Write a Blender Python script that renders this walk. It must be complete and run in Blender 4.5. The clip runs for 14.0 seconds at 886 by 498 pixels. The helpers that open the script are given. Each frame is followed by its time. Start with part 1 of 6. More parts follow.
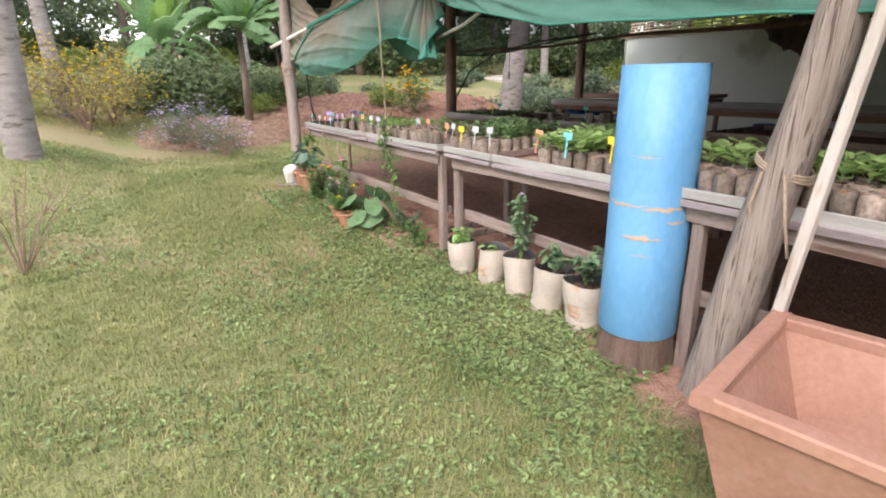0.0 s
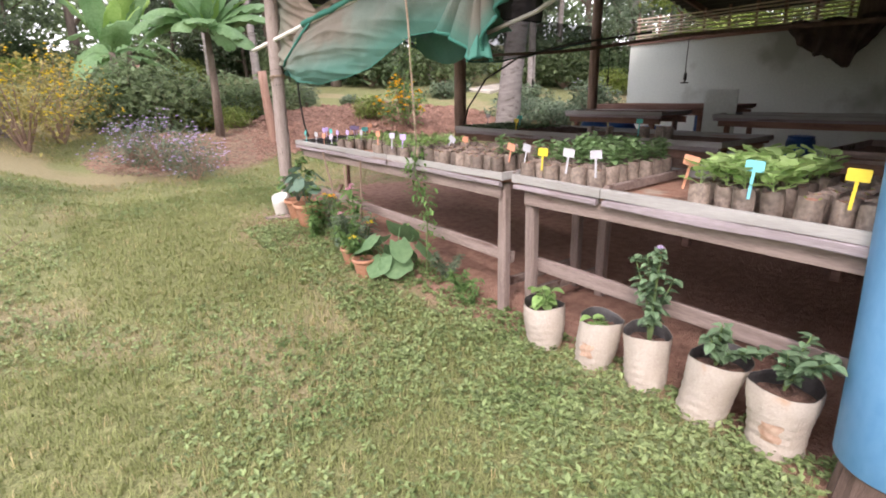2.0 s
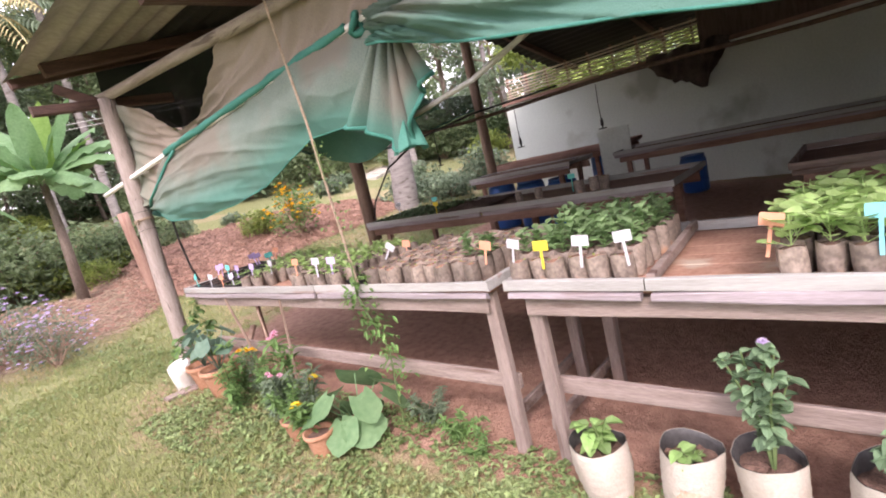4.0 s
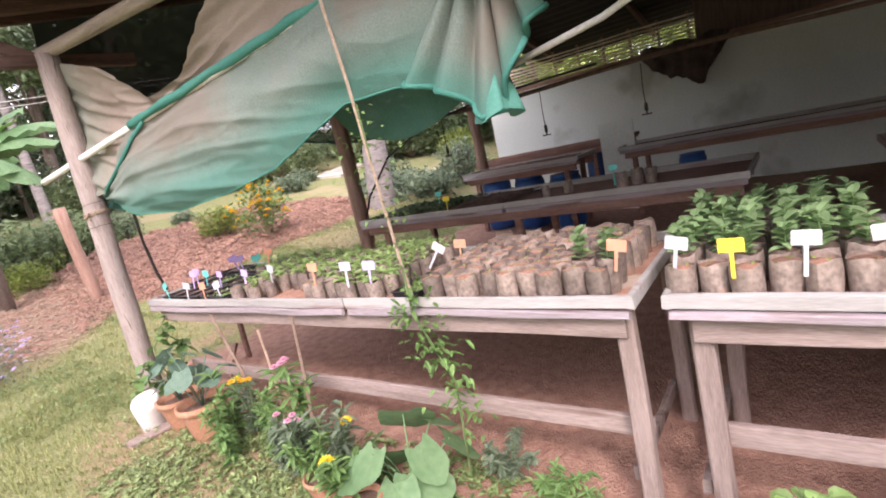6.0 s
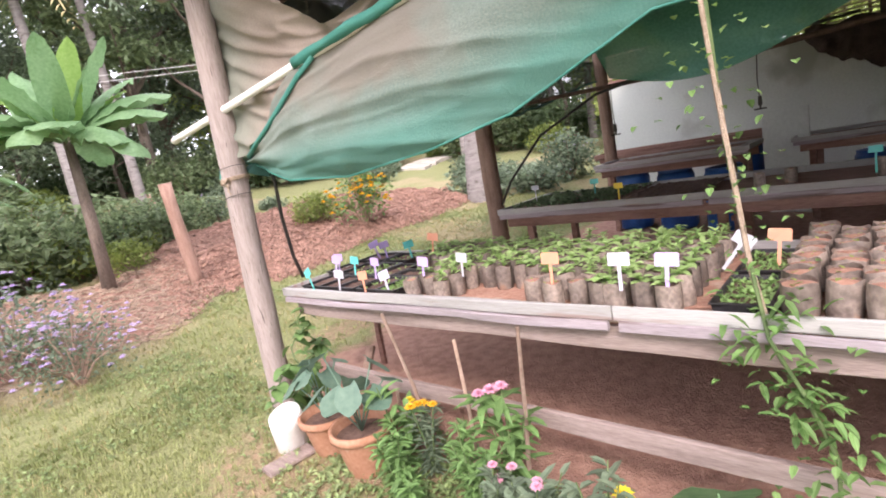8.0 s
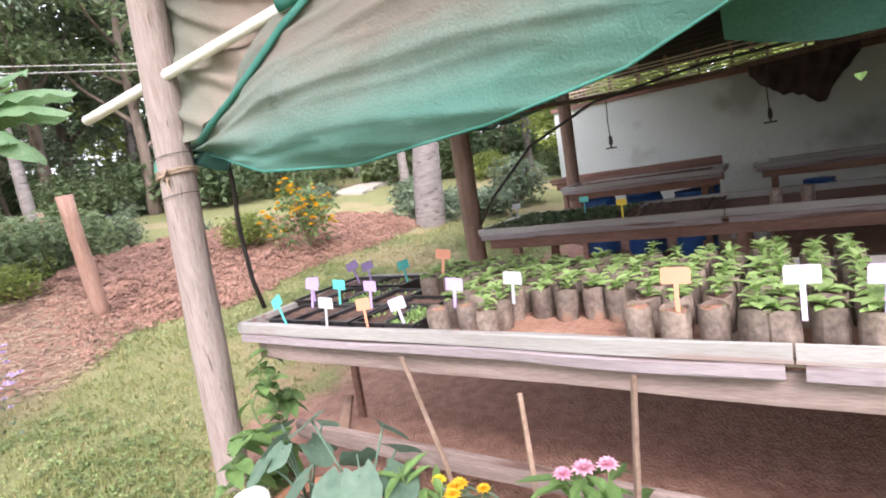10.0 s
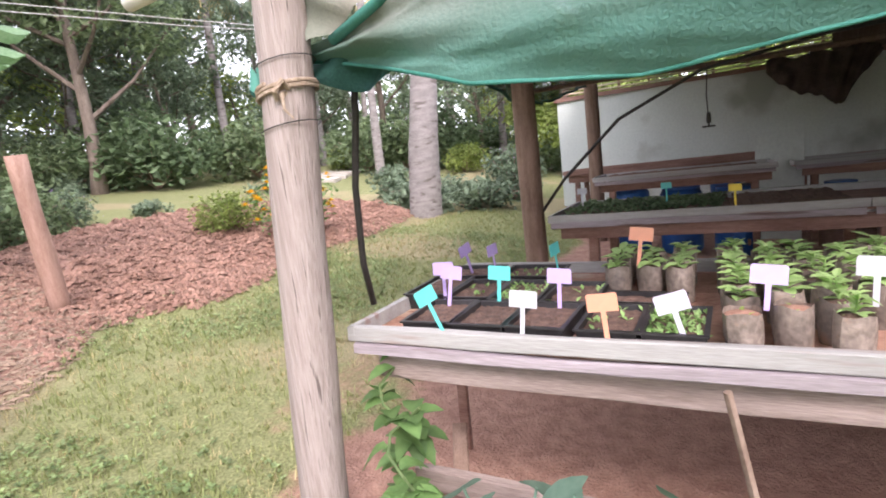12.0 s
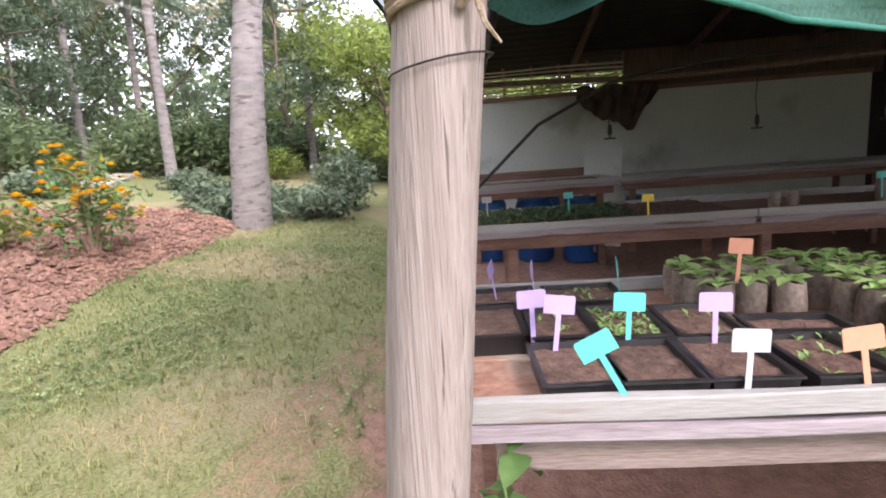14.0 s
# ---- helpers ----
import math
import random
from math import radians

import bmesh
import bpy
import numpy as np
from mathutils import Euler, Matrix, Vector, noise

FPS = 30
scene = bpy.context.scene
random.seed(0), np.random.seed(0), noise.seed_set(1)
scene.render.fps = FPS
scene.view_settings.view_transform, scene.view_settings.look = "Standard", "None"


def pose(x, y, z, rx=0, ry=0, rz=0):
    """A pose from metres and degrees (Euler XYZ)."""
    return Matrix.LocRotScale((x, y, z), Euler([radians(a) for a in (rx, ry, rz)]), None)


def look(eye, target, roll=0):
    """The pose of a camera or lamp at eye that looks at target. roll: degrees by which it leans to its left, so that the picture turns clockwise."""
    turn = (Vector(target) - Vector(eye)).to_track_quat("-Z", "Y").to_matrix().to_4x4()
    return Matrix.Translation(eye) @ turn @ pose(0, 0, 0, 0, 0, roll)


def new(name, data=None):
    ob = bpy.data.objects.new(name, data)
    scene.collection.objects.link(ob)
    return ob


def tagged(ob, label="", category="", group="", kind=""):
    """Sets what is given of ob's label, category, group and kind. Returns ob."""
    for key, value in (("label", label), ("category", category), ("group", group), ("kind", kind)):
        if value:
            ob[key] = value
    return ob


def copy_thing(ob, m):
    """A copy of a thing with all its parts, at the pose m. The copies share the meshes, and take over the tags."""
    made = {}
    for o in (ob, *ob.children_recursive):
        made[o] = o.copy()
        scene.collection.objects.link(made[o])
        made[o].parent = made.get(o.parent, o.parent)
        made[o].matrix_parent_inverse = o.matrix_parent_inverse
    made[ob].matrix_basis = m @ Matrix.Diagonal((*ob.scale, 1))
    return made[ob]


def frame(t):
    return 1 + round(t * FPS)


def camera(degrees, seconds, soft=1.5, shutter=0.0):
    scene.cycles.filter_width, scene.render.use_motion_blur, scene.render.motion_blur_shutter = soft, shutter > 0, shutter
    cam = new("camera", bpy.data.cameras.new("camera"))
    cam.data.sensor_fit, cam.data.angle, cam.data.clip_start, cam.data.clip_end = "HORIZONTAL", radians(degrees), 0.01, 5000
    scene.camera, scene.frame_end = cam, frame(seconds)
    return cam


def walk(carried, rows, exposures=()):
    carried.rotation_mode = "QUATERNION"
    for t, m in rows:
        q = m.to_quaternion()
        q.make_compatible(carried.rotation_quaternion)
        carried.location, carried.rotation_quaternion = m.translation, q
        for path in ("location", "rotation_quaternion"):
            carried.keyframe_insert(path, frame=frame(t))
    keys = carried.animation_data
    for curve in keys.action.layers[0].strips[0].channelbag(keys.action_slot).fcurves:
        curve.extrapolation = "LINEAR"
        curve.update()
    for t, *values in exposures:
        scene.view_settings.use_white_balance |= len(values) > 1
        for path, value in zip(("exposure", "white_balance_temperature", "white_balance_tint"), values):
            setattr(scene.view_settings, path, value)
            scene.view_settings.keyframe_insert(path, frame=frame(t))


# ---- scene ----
cam = camera(81.9, 14.0, soft=1.9)
PATH = [
    (0, (-0.203, -0.186, 1.491), (0.807, 1.423, 0.865), -1.0),
    (0.5, (-0.276, 0.206, 1.536), (0.778, 1.819, 1.001), -0.2),
    (1, (-0.298, 0.53, 1.556), (0.651, 2.235, 1.119), -2.1),
    (1.5, (-0.113, 0.903, 1.513), (0.772, 2.627, 1.019), -3.9),
    (2, (-0.08, 1.173, 1.466), (1.039, 2.723, 0.88), -1.3),
    (2.5, (-0.074, 1.419, 1.608), (1.29, 2.799, 1.123), -4.6),
    (3, (0.03, 1.586, 1.62), (1.464, 2.939, 1.281), -11.5),
    (3.5, (0.227, 1.848, 1.613), (1.639, 3.227, 1.292), -14.5),
    (3.7, (0.224, 1.938, 1.603), (1.661, 3.288, 1.273), -13.9),
    (5.8, (0.448, 2.943, 1.585), (1.964, 4.189, 1.198), -13.5),
    (6, (0.417, 3.035, 1.6), (1.992, 4.208, 1.219), -12.5),
    (6.5, (0.317, 3.372, 1.64), (1.888, 4.57, 1.333), -9.9),
    (7, (0.314, 3.715, 1.585), (1.76, 5.058, 1.267), -9.3),
    (7.2, (0.382, 3.849, 1.583), (1.789, 5.226, 1.233), -10.1),
    (9.3, (0.641, 4.776, 1.51), (2.167, 6.034, 1.208), -11.8),
    (9.5, (0.702, 4.886, 1.504), (2.213, 6.163, 1.21), -12.2),
    (10, (0.742, 4.993, 1.478), (2.389, 6.094, 1.208), -9.1),
    (10.5, (0.669, 5.241, 1.518), (2.406, 6.207, 1.296), -7.0),
    (11, (0.681, 5.539, 1.465), (2.355, 6.607, 1.224), -8.1),
    (11.5, (0.824, 5.928, 1.47), (2.434, 7.079, 1.178), -9.3),
    (12, (0.894, 6.085, 1.423), (2.641, 7.008, 1.115), -6.5),
    (12.5, (0.842, 6.269, 1.468), (2.727, 6.894, 1.23), -5.7),
    (13, (0.904, 6.501, 1.443), (2.816, 7.048, 1.236), -6.6),
    (13.5, (1.088, 6.82, 1.472), (3.003, 7.329, 1.198), -6.5),
    (14, (1.179, 7.019, 1.441), (3.144, 7.164, 1.099), -4.2),
]
EXPOSURES = [(0, 1.2, 6500, 16), (1.5, 1.2, 6500, 20), (3, 1.47, 6500, 26), (6, 1.66, 6500, 28), (9.5, 1.68, 6300, 22), (13, 1.55, 6250, 22), (14, 1.52, 6250, 22)]
walk(cam, [(t, look(eye, target, roll)) for t, eye, target, roll in PATH], EXPOSURES)

# ---- sky and sun: bright overcast ----
world = bpy.data.worlds.new("world")
scene.world = world
world.use_nodes = True
wn = world.node_tree
wn.nodes.clear()
sky = wn.nodes.new("ShaderNodeTexSky")
sky.sky_type = "NISHITA"
sky.sun_disc = False
sky.sun_elevation, sky.sun_rotation = radians(41), radians(234)
sky.air_density, sky.dust_density, sky.ozone_density = 1.0, 4.0, 1.0
veil = wn.nodes.new("ShaderNodeMixRGB")
veil.inputs["Fac"].default_value = 0.75
veil.inputs["Color2"].default_value = (9.5, 9.7, 10.0, 1)
wbg = wn.nodes.new("ShaderNodeBackground")
wbg.inputs["Strength"].default_value = 0.15
wout = wn.nodes.new("ShaderNodeOutputWorld")
wn.links.new(sky.outputs[0], veil.inputs["Color1"])
wn.links.new(veil.outputs[0], wbg.inputs["Color"])
wn.links.new(wbg.outputs[0], wout.inputs["Surface"])
sun_data = bpy.data.lights.new("sun", "SUN")
sun_data.energy, sun_data.angle, sun_data.color = 1.15, radians(14), (1.0, 0.95, 0.87)
sun = new("sun", sun_data)
sun.matrix_world = look((-9.5, -5, 10.5), (0, 2, 0))

# ---- materials ----
def material(name, c1, c2, scale=6.0, rough=0.8, bump=0.3, fine=60.0, stretch=(1, 1, 1), vary=0.25, spots=None, metal=0.0, thin=0.0, coords="Object", see=0.0, island=False):
    """Two colours mixed by coarse and fine noise, with relief; vary shifts each object's brightness; spots: a third colour in patches."""
    m = bpy.data.materials.new(name)
    m.use_nodes = True
    nt = m.node_tree
    N, L = nt.nodes, nt.links
    b = N["Principled BSDF"]
    b.inputs["Roughness"].default_value = rough
    b.inputs["Metallic"].default_value = metal
    tc, mp = N.new("ShaderNodeTexCoord"), N.new("ShaderNodeMapping")
    mp.inputs["Scale"].default_value = stretch
    L.new(tc.outputs[coords], mp.inputs["Vector"])
    coarse, small = N.new("ShaderNodeTexNoise"), N.new("ShaderNodeTexNoise")
    for tex, s, det in ((coarse, scale, 4), (small, fine, 3)):
        tex.inputs["Scale"].default_value, tex.inputs["Detail"].default_value = s, det
        L.new(mp.outputs[0], tex.inputs["Vector"])
    add = N.new("ShaderNodeMath")
    add.operation = "MULTIPLY_ADD"
    add.inputs[1].default_value = 0.45
    L.new(small.outputs["Fac"], add.inputs[0])
    ramp0 = N.new("ShaderNodeMath")
    ramp0.operation = "MULTIPLY"
    ramp0.inputs[1].default_value = 0.55
    L.new(coarse.outputs["Fac"], ramp0.inputs[0])
    L.new(ramp0.outputs[0], add.inputs[2])
    ramp = N.new("ShaderNodeMapRange")
    ramp.inputs["From Min"].default_value, ramp.inputs["From Max"].default_value = 0.36, 0.64
    L.new(add.outputs[0], ramp.inputs["Value"])
    mix = N.new("ShaderNodeMixRGB")
    mix.inputs["Color1"].default_value, mix.inputs["Color2"].default_value = (*c1, 1), (*c2, 1)
    L.new(ramp.outputs[0], mix.inputs["Fac"])
    colour = mix.outputs[0]
    if spots:
        c3, size, amount = spots
        t3, r3, m3 = N.new("ShaderNodeTexNoise"), N.new("ShaderNodeMapRange"), N.new("ShaderNodeMixRGB")
        t3.inputs["Scale"].default_value, t3.inputs["Detail"].default_value = size, 5
        L.new(mp.outputs[0], t3.inputs["Vector"])
        r3.inputs["From Min"].default_value, r3.inputs["From Max"].default_value = 0.66 - amount, 0.74 - amount
        L.new(t3.outputs["Fac"], r3.inputs["Value"])
        L.new(r3.outputs[0], m3.inputs["Fac"])
        L.new(colour, m3.inputs["Color1"])
        m3.inputs["Color2"].default_value = (*c3, 1)
        colour = m3.outputs[0]
    if vary:
        hsv, rnd = N.new("ShaderNodeHueSaturation"), N.new("ShaderNodeMapRange")
        if island:
            src = N.new("ShaderNodeNewGeometry").outputs["Random Per Island"]
        else:
            src = N.new("ShaderNodeObjectInfo").outputs["Random"]
        rnd.inputs["To Min"].default_value, rnd.inputs["To Max"].default_value = 1 - vary, 1 + vary
        L.new(src, rnd.inputs["Value"])
        L.new(rnd.outputs[0], hsv.inputs["Value"])
        L.new(colour, hsv.inputs["Color"])
        colour = hsv.outputs[0]
    L.new(colour, b.inputs["Base Color"])
    if bump:
        bp = N.new("ShaderNodeBump")
        bp.inputs["Strength"].default_value, bp.inputs["Distance"].default_value = bump, 0.01
        L.new(add.outputs[0], bp.inputs["Height"])
        L.new(bp.outputs[0], b.inputs["Normal"])
    surface = b.outputs[0]
    if thin:
        tr, ms = N.new("ShaderNodeBsdfTranslucent"), N.new("ShaderNodeMixShader")
        L.new(colour, tr.inputs["Color"])
        ms.inputs["Fac"].default_value = thin
        L.new(surface, ms.inputs[1])
        L.new(tr.outputs[0], ms.inputs[2])
        surface = ms.outputs[0]
    if see:
        tp, ms = N.new("ShaderNodeBsdfTransparent"), N.new("ShaderNodeMixShader")
        ms.inputs["Fac"].default_value = see
        L.new(surface, ms.inputs[1])
        L.new(tp.outputs[0], ms.inputs[2])
        surface = ms.outputs[0]
    L.new(surface, N["Material Output"].inputs["Surface"])
    return m


WEATHERED = material("weathered_wood", (0.265, 0.21, 0.19), (0.40, 0.34, 0.315), 4, 0.85, 1.0, 14, (20, 20, 0.35), 0.08, ((0.13, 0.10, 0.09), 4, 0.045))
PLANK_Y = material("grey_plank", (0.195, 0.145, 0.125), (0.32, 0.25, 0.225), 5, 0.85, 0.5, 40, (7, 0.6, 7), 0.12, ((0.12, 0.07, 0.055), 1.6, 0.10))
PLANK_Z = material("grey_upright_plank", (0.195, 0.145, 0.125), (0.32, 0.25, 0.225), 5, 0.85, 0.5, 40, (9, 9, 0.7), 0.12, ((0.12, 0.07, 0.055), 1.6, 0.08))
STRIP_Y = material("lilac_grey_plank", (0.24, 0.20, 0.21), (0.37, 0.32, 0.34), 4, 0.75, 0.4, 40, (6, 0.5, 6), 0.06, ((0.16, 0.11, 0.10), 3.0, 0.06))
RIM_Y = material("whitewashed_rim", (0.29, 0.28, 0.265), (0.40, 0.39, 0.375), 4, 0.7, 0.35, 40, (6, 0.5, 6), 0.06, ((0.30, 0.22, 0.20), 3.0, 0.04))
DUSTY_PLANK = material("earth_dusted_plank", (0.26, 0.13, 0.09), (0.42, 0.245, 0.175), 5, 0.95, 0.9, 45, (1.3, 1.1, 1.3), 0.08, ((0.42, 0.33, 0.26), 3, 0.08))
DARK_PLANK = material("dark_stained_plank", (0.16, 0.08, 0.06), (0.30, 0.18, 0.145), 4, 0.8, 0.4, 40, (6, 0.6, 6), 0.15)
BLACK_WOOD = material("dark_pole_wood", (0.07, 0.045, 0.035), (0.15, 0.10, 0.08), 4, 0.85, 0.5, 40, (6, 6, 0.8), 0.15)
SHED_POST = material("brown_post_wood", (0.17, 0.105, 0.075), (0.31, 0.21, 0.16), 4, 0.85, 0.5, 40, (6, 6, 0.8), 0.15)
RAFTER = material("dark_red_rafter", (0.055, 0.03, 0.024), (0.13, 0.07, 0.055), 4, 0.85, 0.5, 40, (0.6, 7, 7), 0.15)
BAMBOO = material("bamboo", (0.42, 0.34, 0.25), (0.58, 0.49, 0.38), 4, 0.55, 0.2, 40, (6, 0.6, 6), 0.1)
# near-black copy of the roof sheet: interior shade put into the colour
SHADED_SHEET = material("shaded_roof_sheet", (0.012, 0.011, 0.01), (0.032, 0.028, 0.024), 2, 0.9, 0.3, 25, (1, 1, 1), 0.1)
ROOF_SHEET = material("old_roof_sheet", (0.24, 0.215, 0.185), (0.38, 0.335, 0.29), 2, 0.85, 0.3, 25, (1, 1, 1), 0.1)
NET = material("shade_net", (0.145, 0.195, 0.165), (0.225, 0.262, 0.228), 1.2, 0.9, 0.9, 110, (1, 1, 1), 0, ((0.205, 0.188, 0.155), 0.9, 0.18), 0, 0.14, see=0.03)
NET_BROWN = material("faded_shade_net", (0.235, 0.19, 0.155), (0.33, 0.27, 0.22), 1.5, 0.9, 0.5, 150, (1, 1, 1), 0, None, 0, 0.12, see=0.03)
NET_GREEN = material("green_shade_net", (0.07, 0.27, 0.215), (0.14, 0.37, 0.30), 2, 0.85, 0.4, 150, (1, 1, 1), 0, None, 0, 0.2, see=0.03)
# darker copy of the green net: shade behind the front net put into the colour
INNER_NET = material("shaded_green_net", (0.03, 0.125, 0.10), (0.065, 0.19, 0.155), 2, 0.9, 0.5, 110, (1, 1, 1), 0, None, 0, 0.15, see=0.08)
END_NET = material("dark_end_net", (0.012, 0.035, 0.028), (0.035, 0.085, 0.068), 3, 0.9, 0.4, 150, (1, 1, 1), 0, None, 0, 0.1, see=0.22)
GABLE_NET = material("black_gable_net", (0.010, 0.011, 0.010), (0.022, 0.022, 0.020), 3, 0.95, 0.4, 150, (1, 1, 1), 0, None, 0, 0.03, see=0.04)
EAVE_POLE = material("grey_brown_pole", (0.19, 0.15, 0.12), (0.34, 0.285, 0.235), 4, 0.75, 0.4, 40, (8, 0.6, 8), 0.1, ((0.12, 0.09, 0.07), 3, 0.06))
DARK_NET = material("dark_green_net", (0.012, 0.06, 0.05), (0.03, 0.11, 0.09), 4, 0.85, 0.4, 150, (1, 1, 1), 0, None, 0, 0.15)
OLD_CLOTH = material("old_brown_cloth", (0.045, 0.03, 0.027), (0.115, 0.08, 0.07), 6, 0.95, 0.6, 60)
HEM = material("green_net_hem", (0.035, 0.20, 0.155), (0.075, 0.28, 0.225), 4, 0.8, 0.4, 150, (1, 1, 1), 0, None, 0, 0.2)
WALL_PAINT = material("white_wall_paint", (0.54, 0.58, 0.55), (0.65, 0.69, 0.65), 0.8, 0.85, 0.15, 30, (1, 1, 1), 0, ((0.38, 0.40, 0.36), 0.7, 0.08))
BLUE = material("blue_plastic", (0.115, 0.315, 0.56), (0.16, 0.375, 0.62), 2, 0.5, 0.08, 30, (1, 1, 0.6), 0, ((0.22, 0.44, 0.70), 3, 0.05))
DRUM_BLUE = material("drum_blue_plastic", (0.012, 0.07, 0.26), (0.025, 0.11, 0.36), 3, 0.4, 0.05, 30, vary=0.2)
SACK = material("white_woven_sack", (0.43, 0.365, 0.305), (0.53, 0.475, 0.415), 7, 0.75, 0.7, 90, (1, 1, 1), 0.06, ((0.46, 0.31, 0.21), 5, 0.07))
LINING = material("dark_sack_lining", (0.035, 0.033, 0.034), (0.075, 0.07, 0.07), 8, 0.6, 0.3, 60)
SACK_PRINT = material("faded_sack_print", (0.30, 0.17, 0.11), (0.46, 0.34, 0.26), 16, 0.8, 0.2, 60)
TERRACOTTA = material("terracotta", (0.34, 0.16, 0.09), (0.47, 0.25, 0.16), 5, 0.85, 0.25, 50, vary=0.15, spots=((0.55, 0.42, 0.33), 7, 0.02))
PINKBOX = material("pink_brown_box", (0.29, 0.15, 0.105), (0.38, 0.21, 0.155), 4, 0.75, 0.25, 40, vary=0.04, spots=((0.33, 0.2, 0.15), 8, 0.02))
SOIL = material("potting_soil", (0.075, 0.042, 0.032), (0.20, 0.12, 0.09), 30, 0.95, 1.0, 160, vary=0.15)
POLYBAG = material("seedling_bag", (0.14, 0.11, 0.092), (0.33, 0.265, 0.22), 14, 0.45, 0.5, 60, vary=0.4, spots=((0.36, 0.22, 0.15), 9, 0.1))
TRAY = material("black_tray_plastic", (0.016, 0.014, 0.015), (0.035, 0.032, 0.034), 8, 0.45, 0.1, 60)
WHITE_PIPE = material("white_pvc", (0.70, 0.67, 0.63), (0.80, 0.78, 0.74), 3, 0.5, 0.1, 30, vary=0.04, spots=((0.5, 0.44, 0.38), 6, 0.0))
CABLE = material("black_hose", (0.015, 0.014, 0.013), (0.035, 0.03, 0.028), 8, 0.5, 0.1, 60, vary=0)
ROPE = material("jute_rope", (0.28, 0.205, 0.145), (0.42, 0.33, 0.25), 60, 0.95, 0.8, 200, vary=0)
OLD_POST = material("old_trunk_wood", (0.17, 0.135, 0.115), (0.33, 0.275, 0.245), 2.5, 0.9, 1.0, 9, (14, 14, 0.3), 0.05, ((0.09, 0.065, 0.055), 7, 0.08))
DULL_WHITE = material("dull_white_paint", (0.40, 0.355, 0.32), (0.52, 0.475, 0.435), 3, 0.7, 0.2, 40, (6, 6, 0.5), 0, ((0.33, 0.25, 0.2), 5, 0.06))
GREY_ROPE = material("grey_rope", (0.45, 0.43, 0.40), (0.6, 0.58, 0.55), 60, 0.95, 0.8, 200, vary=0)
BARK = material("palm_bark", (0.18, 0.16, 0.155), (0.31, 0.28, 0.27), 3, 0.95, 0.6, 30, (1.5, 1.5, 5), 0.08, ((0.13, 0.11, 0.10), 2.5, 0.09))
TREE_BARK = material("tree_bark", (0.10, 0.075, 0.06), (0.22, 0.175, 0.145), 3, 0.95, 0.8, 30, (3, 3, 0.8), 0.15)
STAKE = material("reddish_stake_wood", (0.33, 0.19, 0.14), (0.47, 0.30, 0.24), 5, 0.9, 0.5, 40, (6, 6, 0.7), 0.12)


def leafy(name, c1, c2, thin=0.35, rough=0.65, vary=0.35):
    return material(name, c1, c2, 2.0, rough, 0.15, 30, (1, 1, 1), vary, None, 0, thin, island=True)


LEAF_DARK = leafy("dark_leaf", (0.095, 0.15, 0.075), (0.175, 0.245, 0.125), 0.5)
LEAF_TREE = leafy("tree_leaf", (0.13, 0.185, 0.095), (0.25, 0.32, 0.165), 0.5)
LEAF_GREY = leafy("grey_green_leaf", (0.12, 0.17, 0.11), (0.235, 0.30, 0.195), 0.45)
LEAF_YELLOW = leafy("yellow_green_leaf", (0.17, 0.24, 0.06), (0.34, 0.40, 0.11), 0.45)
LEAF_MID = leafy("mid_green_leaf", (0.11, 0.215, 0.065), (0.20, 0.33, 0.11))
LEAF_FRESH = leafy("fresh_seedling_leaf", (0.24, 0.41, 0.12), (0.39, 0.56, 0.23), 0.4)
SEEDLING = leafy("dull_seedling_leaf", (0.19, 0.33, 0.13), (0.32, 0.46, 0.23), 0.4)
LEAF_SAGE = leafy("sage_green_leaf", (0.135, 0.23, 0.125), (0.24, 0.35, 0.20), 0.35)
LEAF_OLIVE = leafy("olive_yellow_leaf", (0.25, 0.23, 0.07), (0.42, 0.36, 0.13), 0.45)
LEAF_BLUE = leafy("bluish_leaf", (0.11, 0.20, 0.145), (0.20, 0.31, 0.225), 0.3)
BANANA = leafy("banana_leaf", (0.13, 0.26, 0.10), (0.25, 0.40, 0.20), 0.4, 0.55, 0.2)
BANANA_NEW = leafy("young_banana_leaf", (0.22, 0.38, 0.08), (0.34, 0.50, 0.15), 0.5, 0.5, 0.1)
GRASS = leafy("grass_blade", (0.19, 0.225, 0.075), (0.33, 0.35, 0.145), 0.25, 0.7, 0.2)
DRYGRASS = leafy("dry_grass_blade", (0.33, 0.27, 0.12), (0.48, 0.41, 0.22), 0.2, 0.8, 0.3)
FLOWER_ORANGE = leafy("orange_petal", (0.82, 0.42, 0.015), (0.88, 0.58, 0.04), 0.2, 0.6, 0.15)
FLOWER_YELLOW = leafy("yellow_petal", (0.80, 0.60, 0.02), (0.88, 0.72, 0.05), 0.2, 0.6, 0.1)
MARIGOLD_PETAL = leafy("marigold_petal", (0.84, 0.48, 0.01), (0.88, 0.64, 0.03), 0.2, 0.6, 0.1)
FLOWER_PINK = leafy("pink_petal", (0.72, 0.33, 0.45), (0.82, 0.5, 0.62), 0.2, 0.6, 0.15)
FLOWER_LILAC = leafy("lilac_petal", (0.50, 0.38, 0.62), (0.68, 0.58, 0.76), 0.2, 0.6, 0.15)
STEM = material("green_stem", (0.09, 0.15, 0.05), (0.16, 0.22, 0.08), 6, 0.7, 0.2, 40)
TWIG = material("dry_twig", (0.23, 0.15, 0.11), (0.37, 0.27, 0.21), 8, 0.9, 0.4, 50)


def plain(name, c, rough=0.5):
    return material(name, tuple(v * 0.92 for v in c), c, 6, rough, 0.05, 60, vary=0)


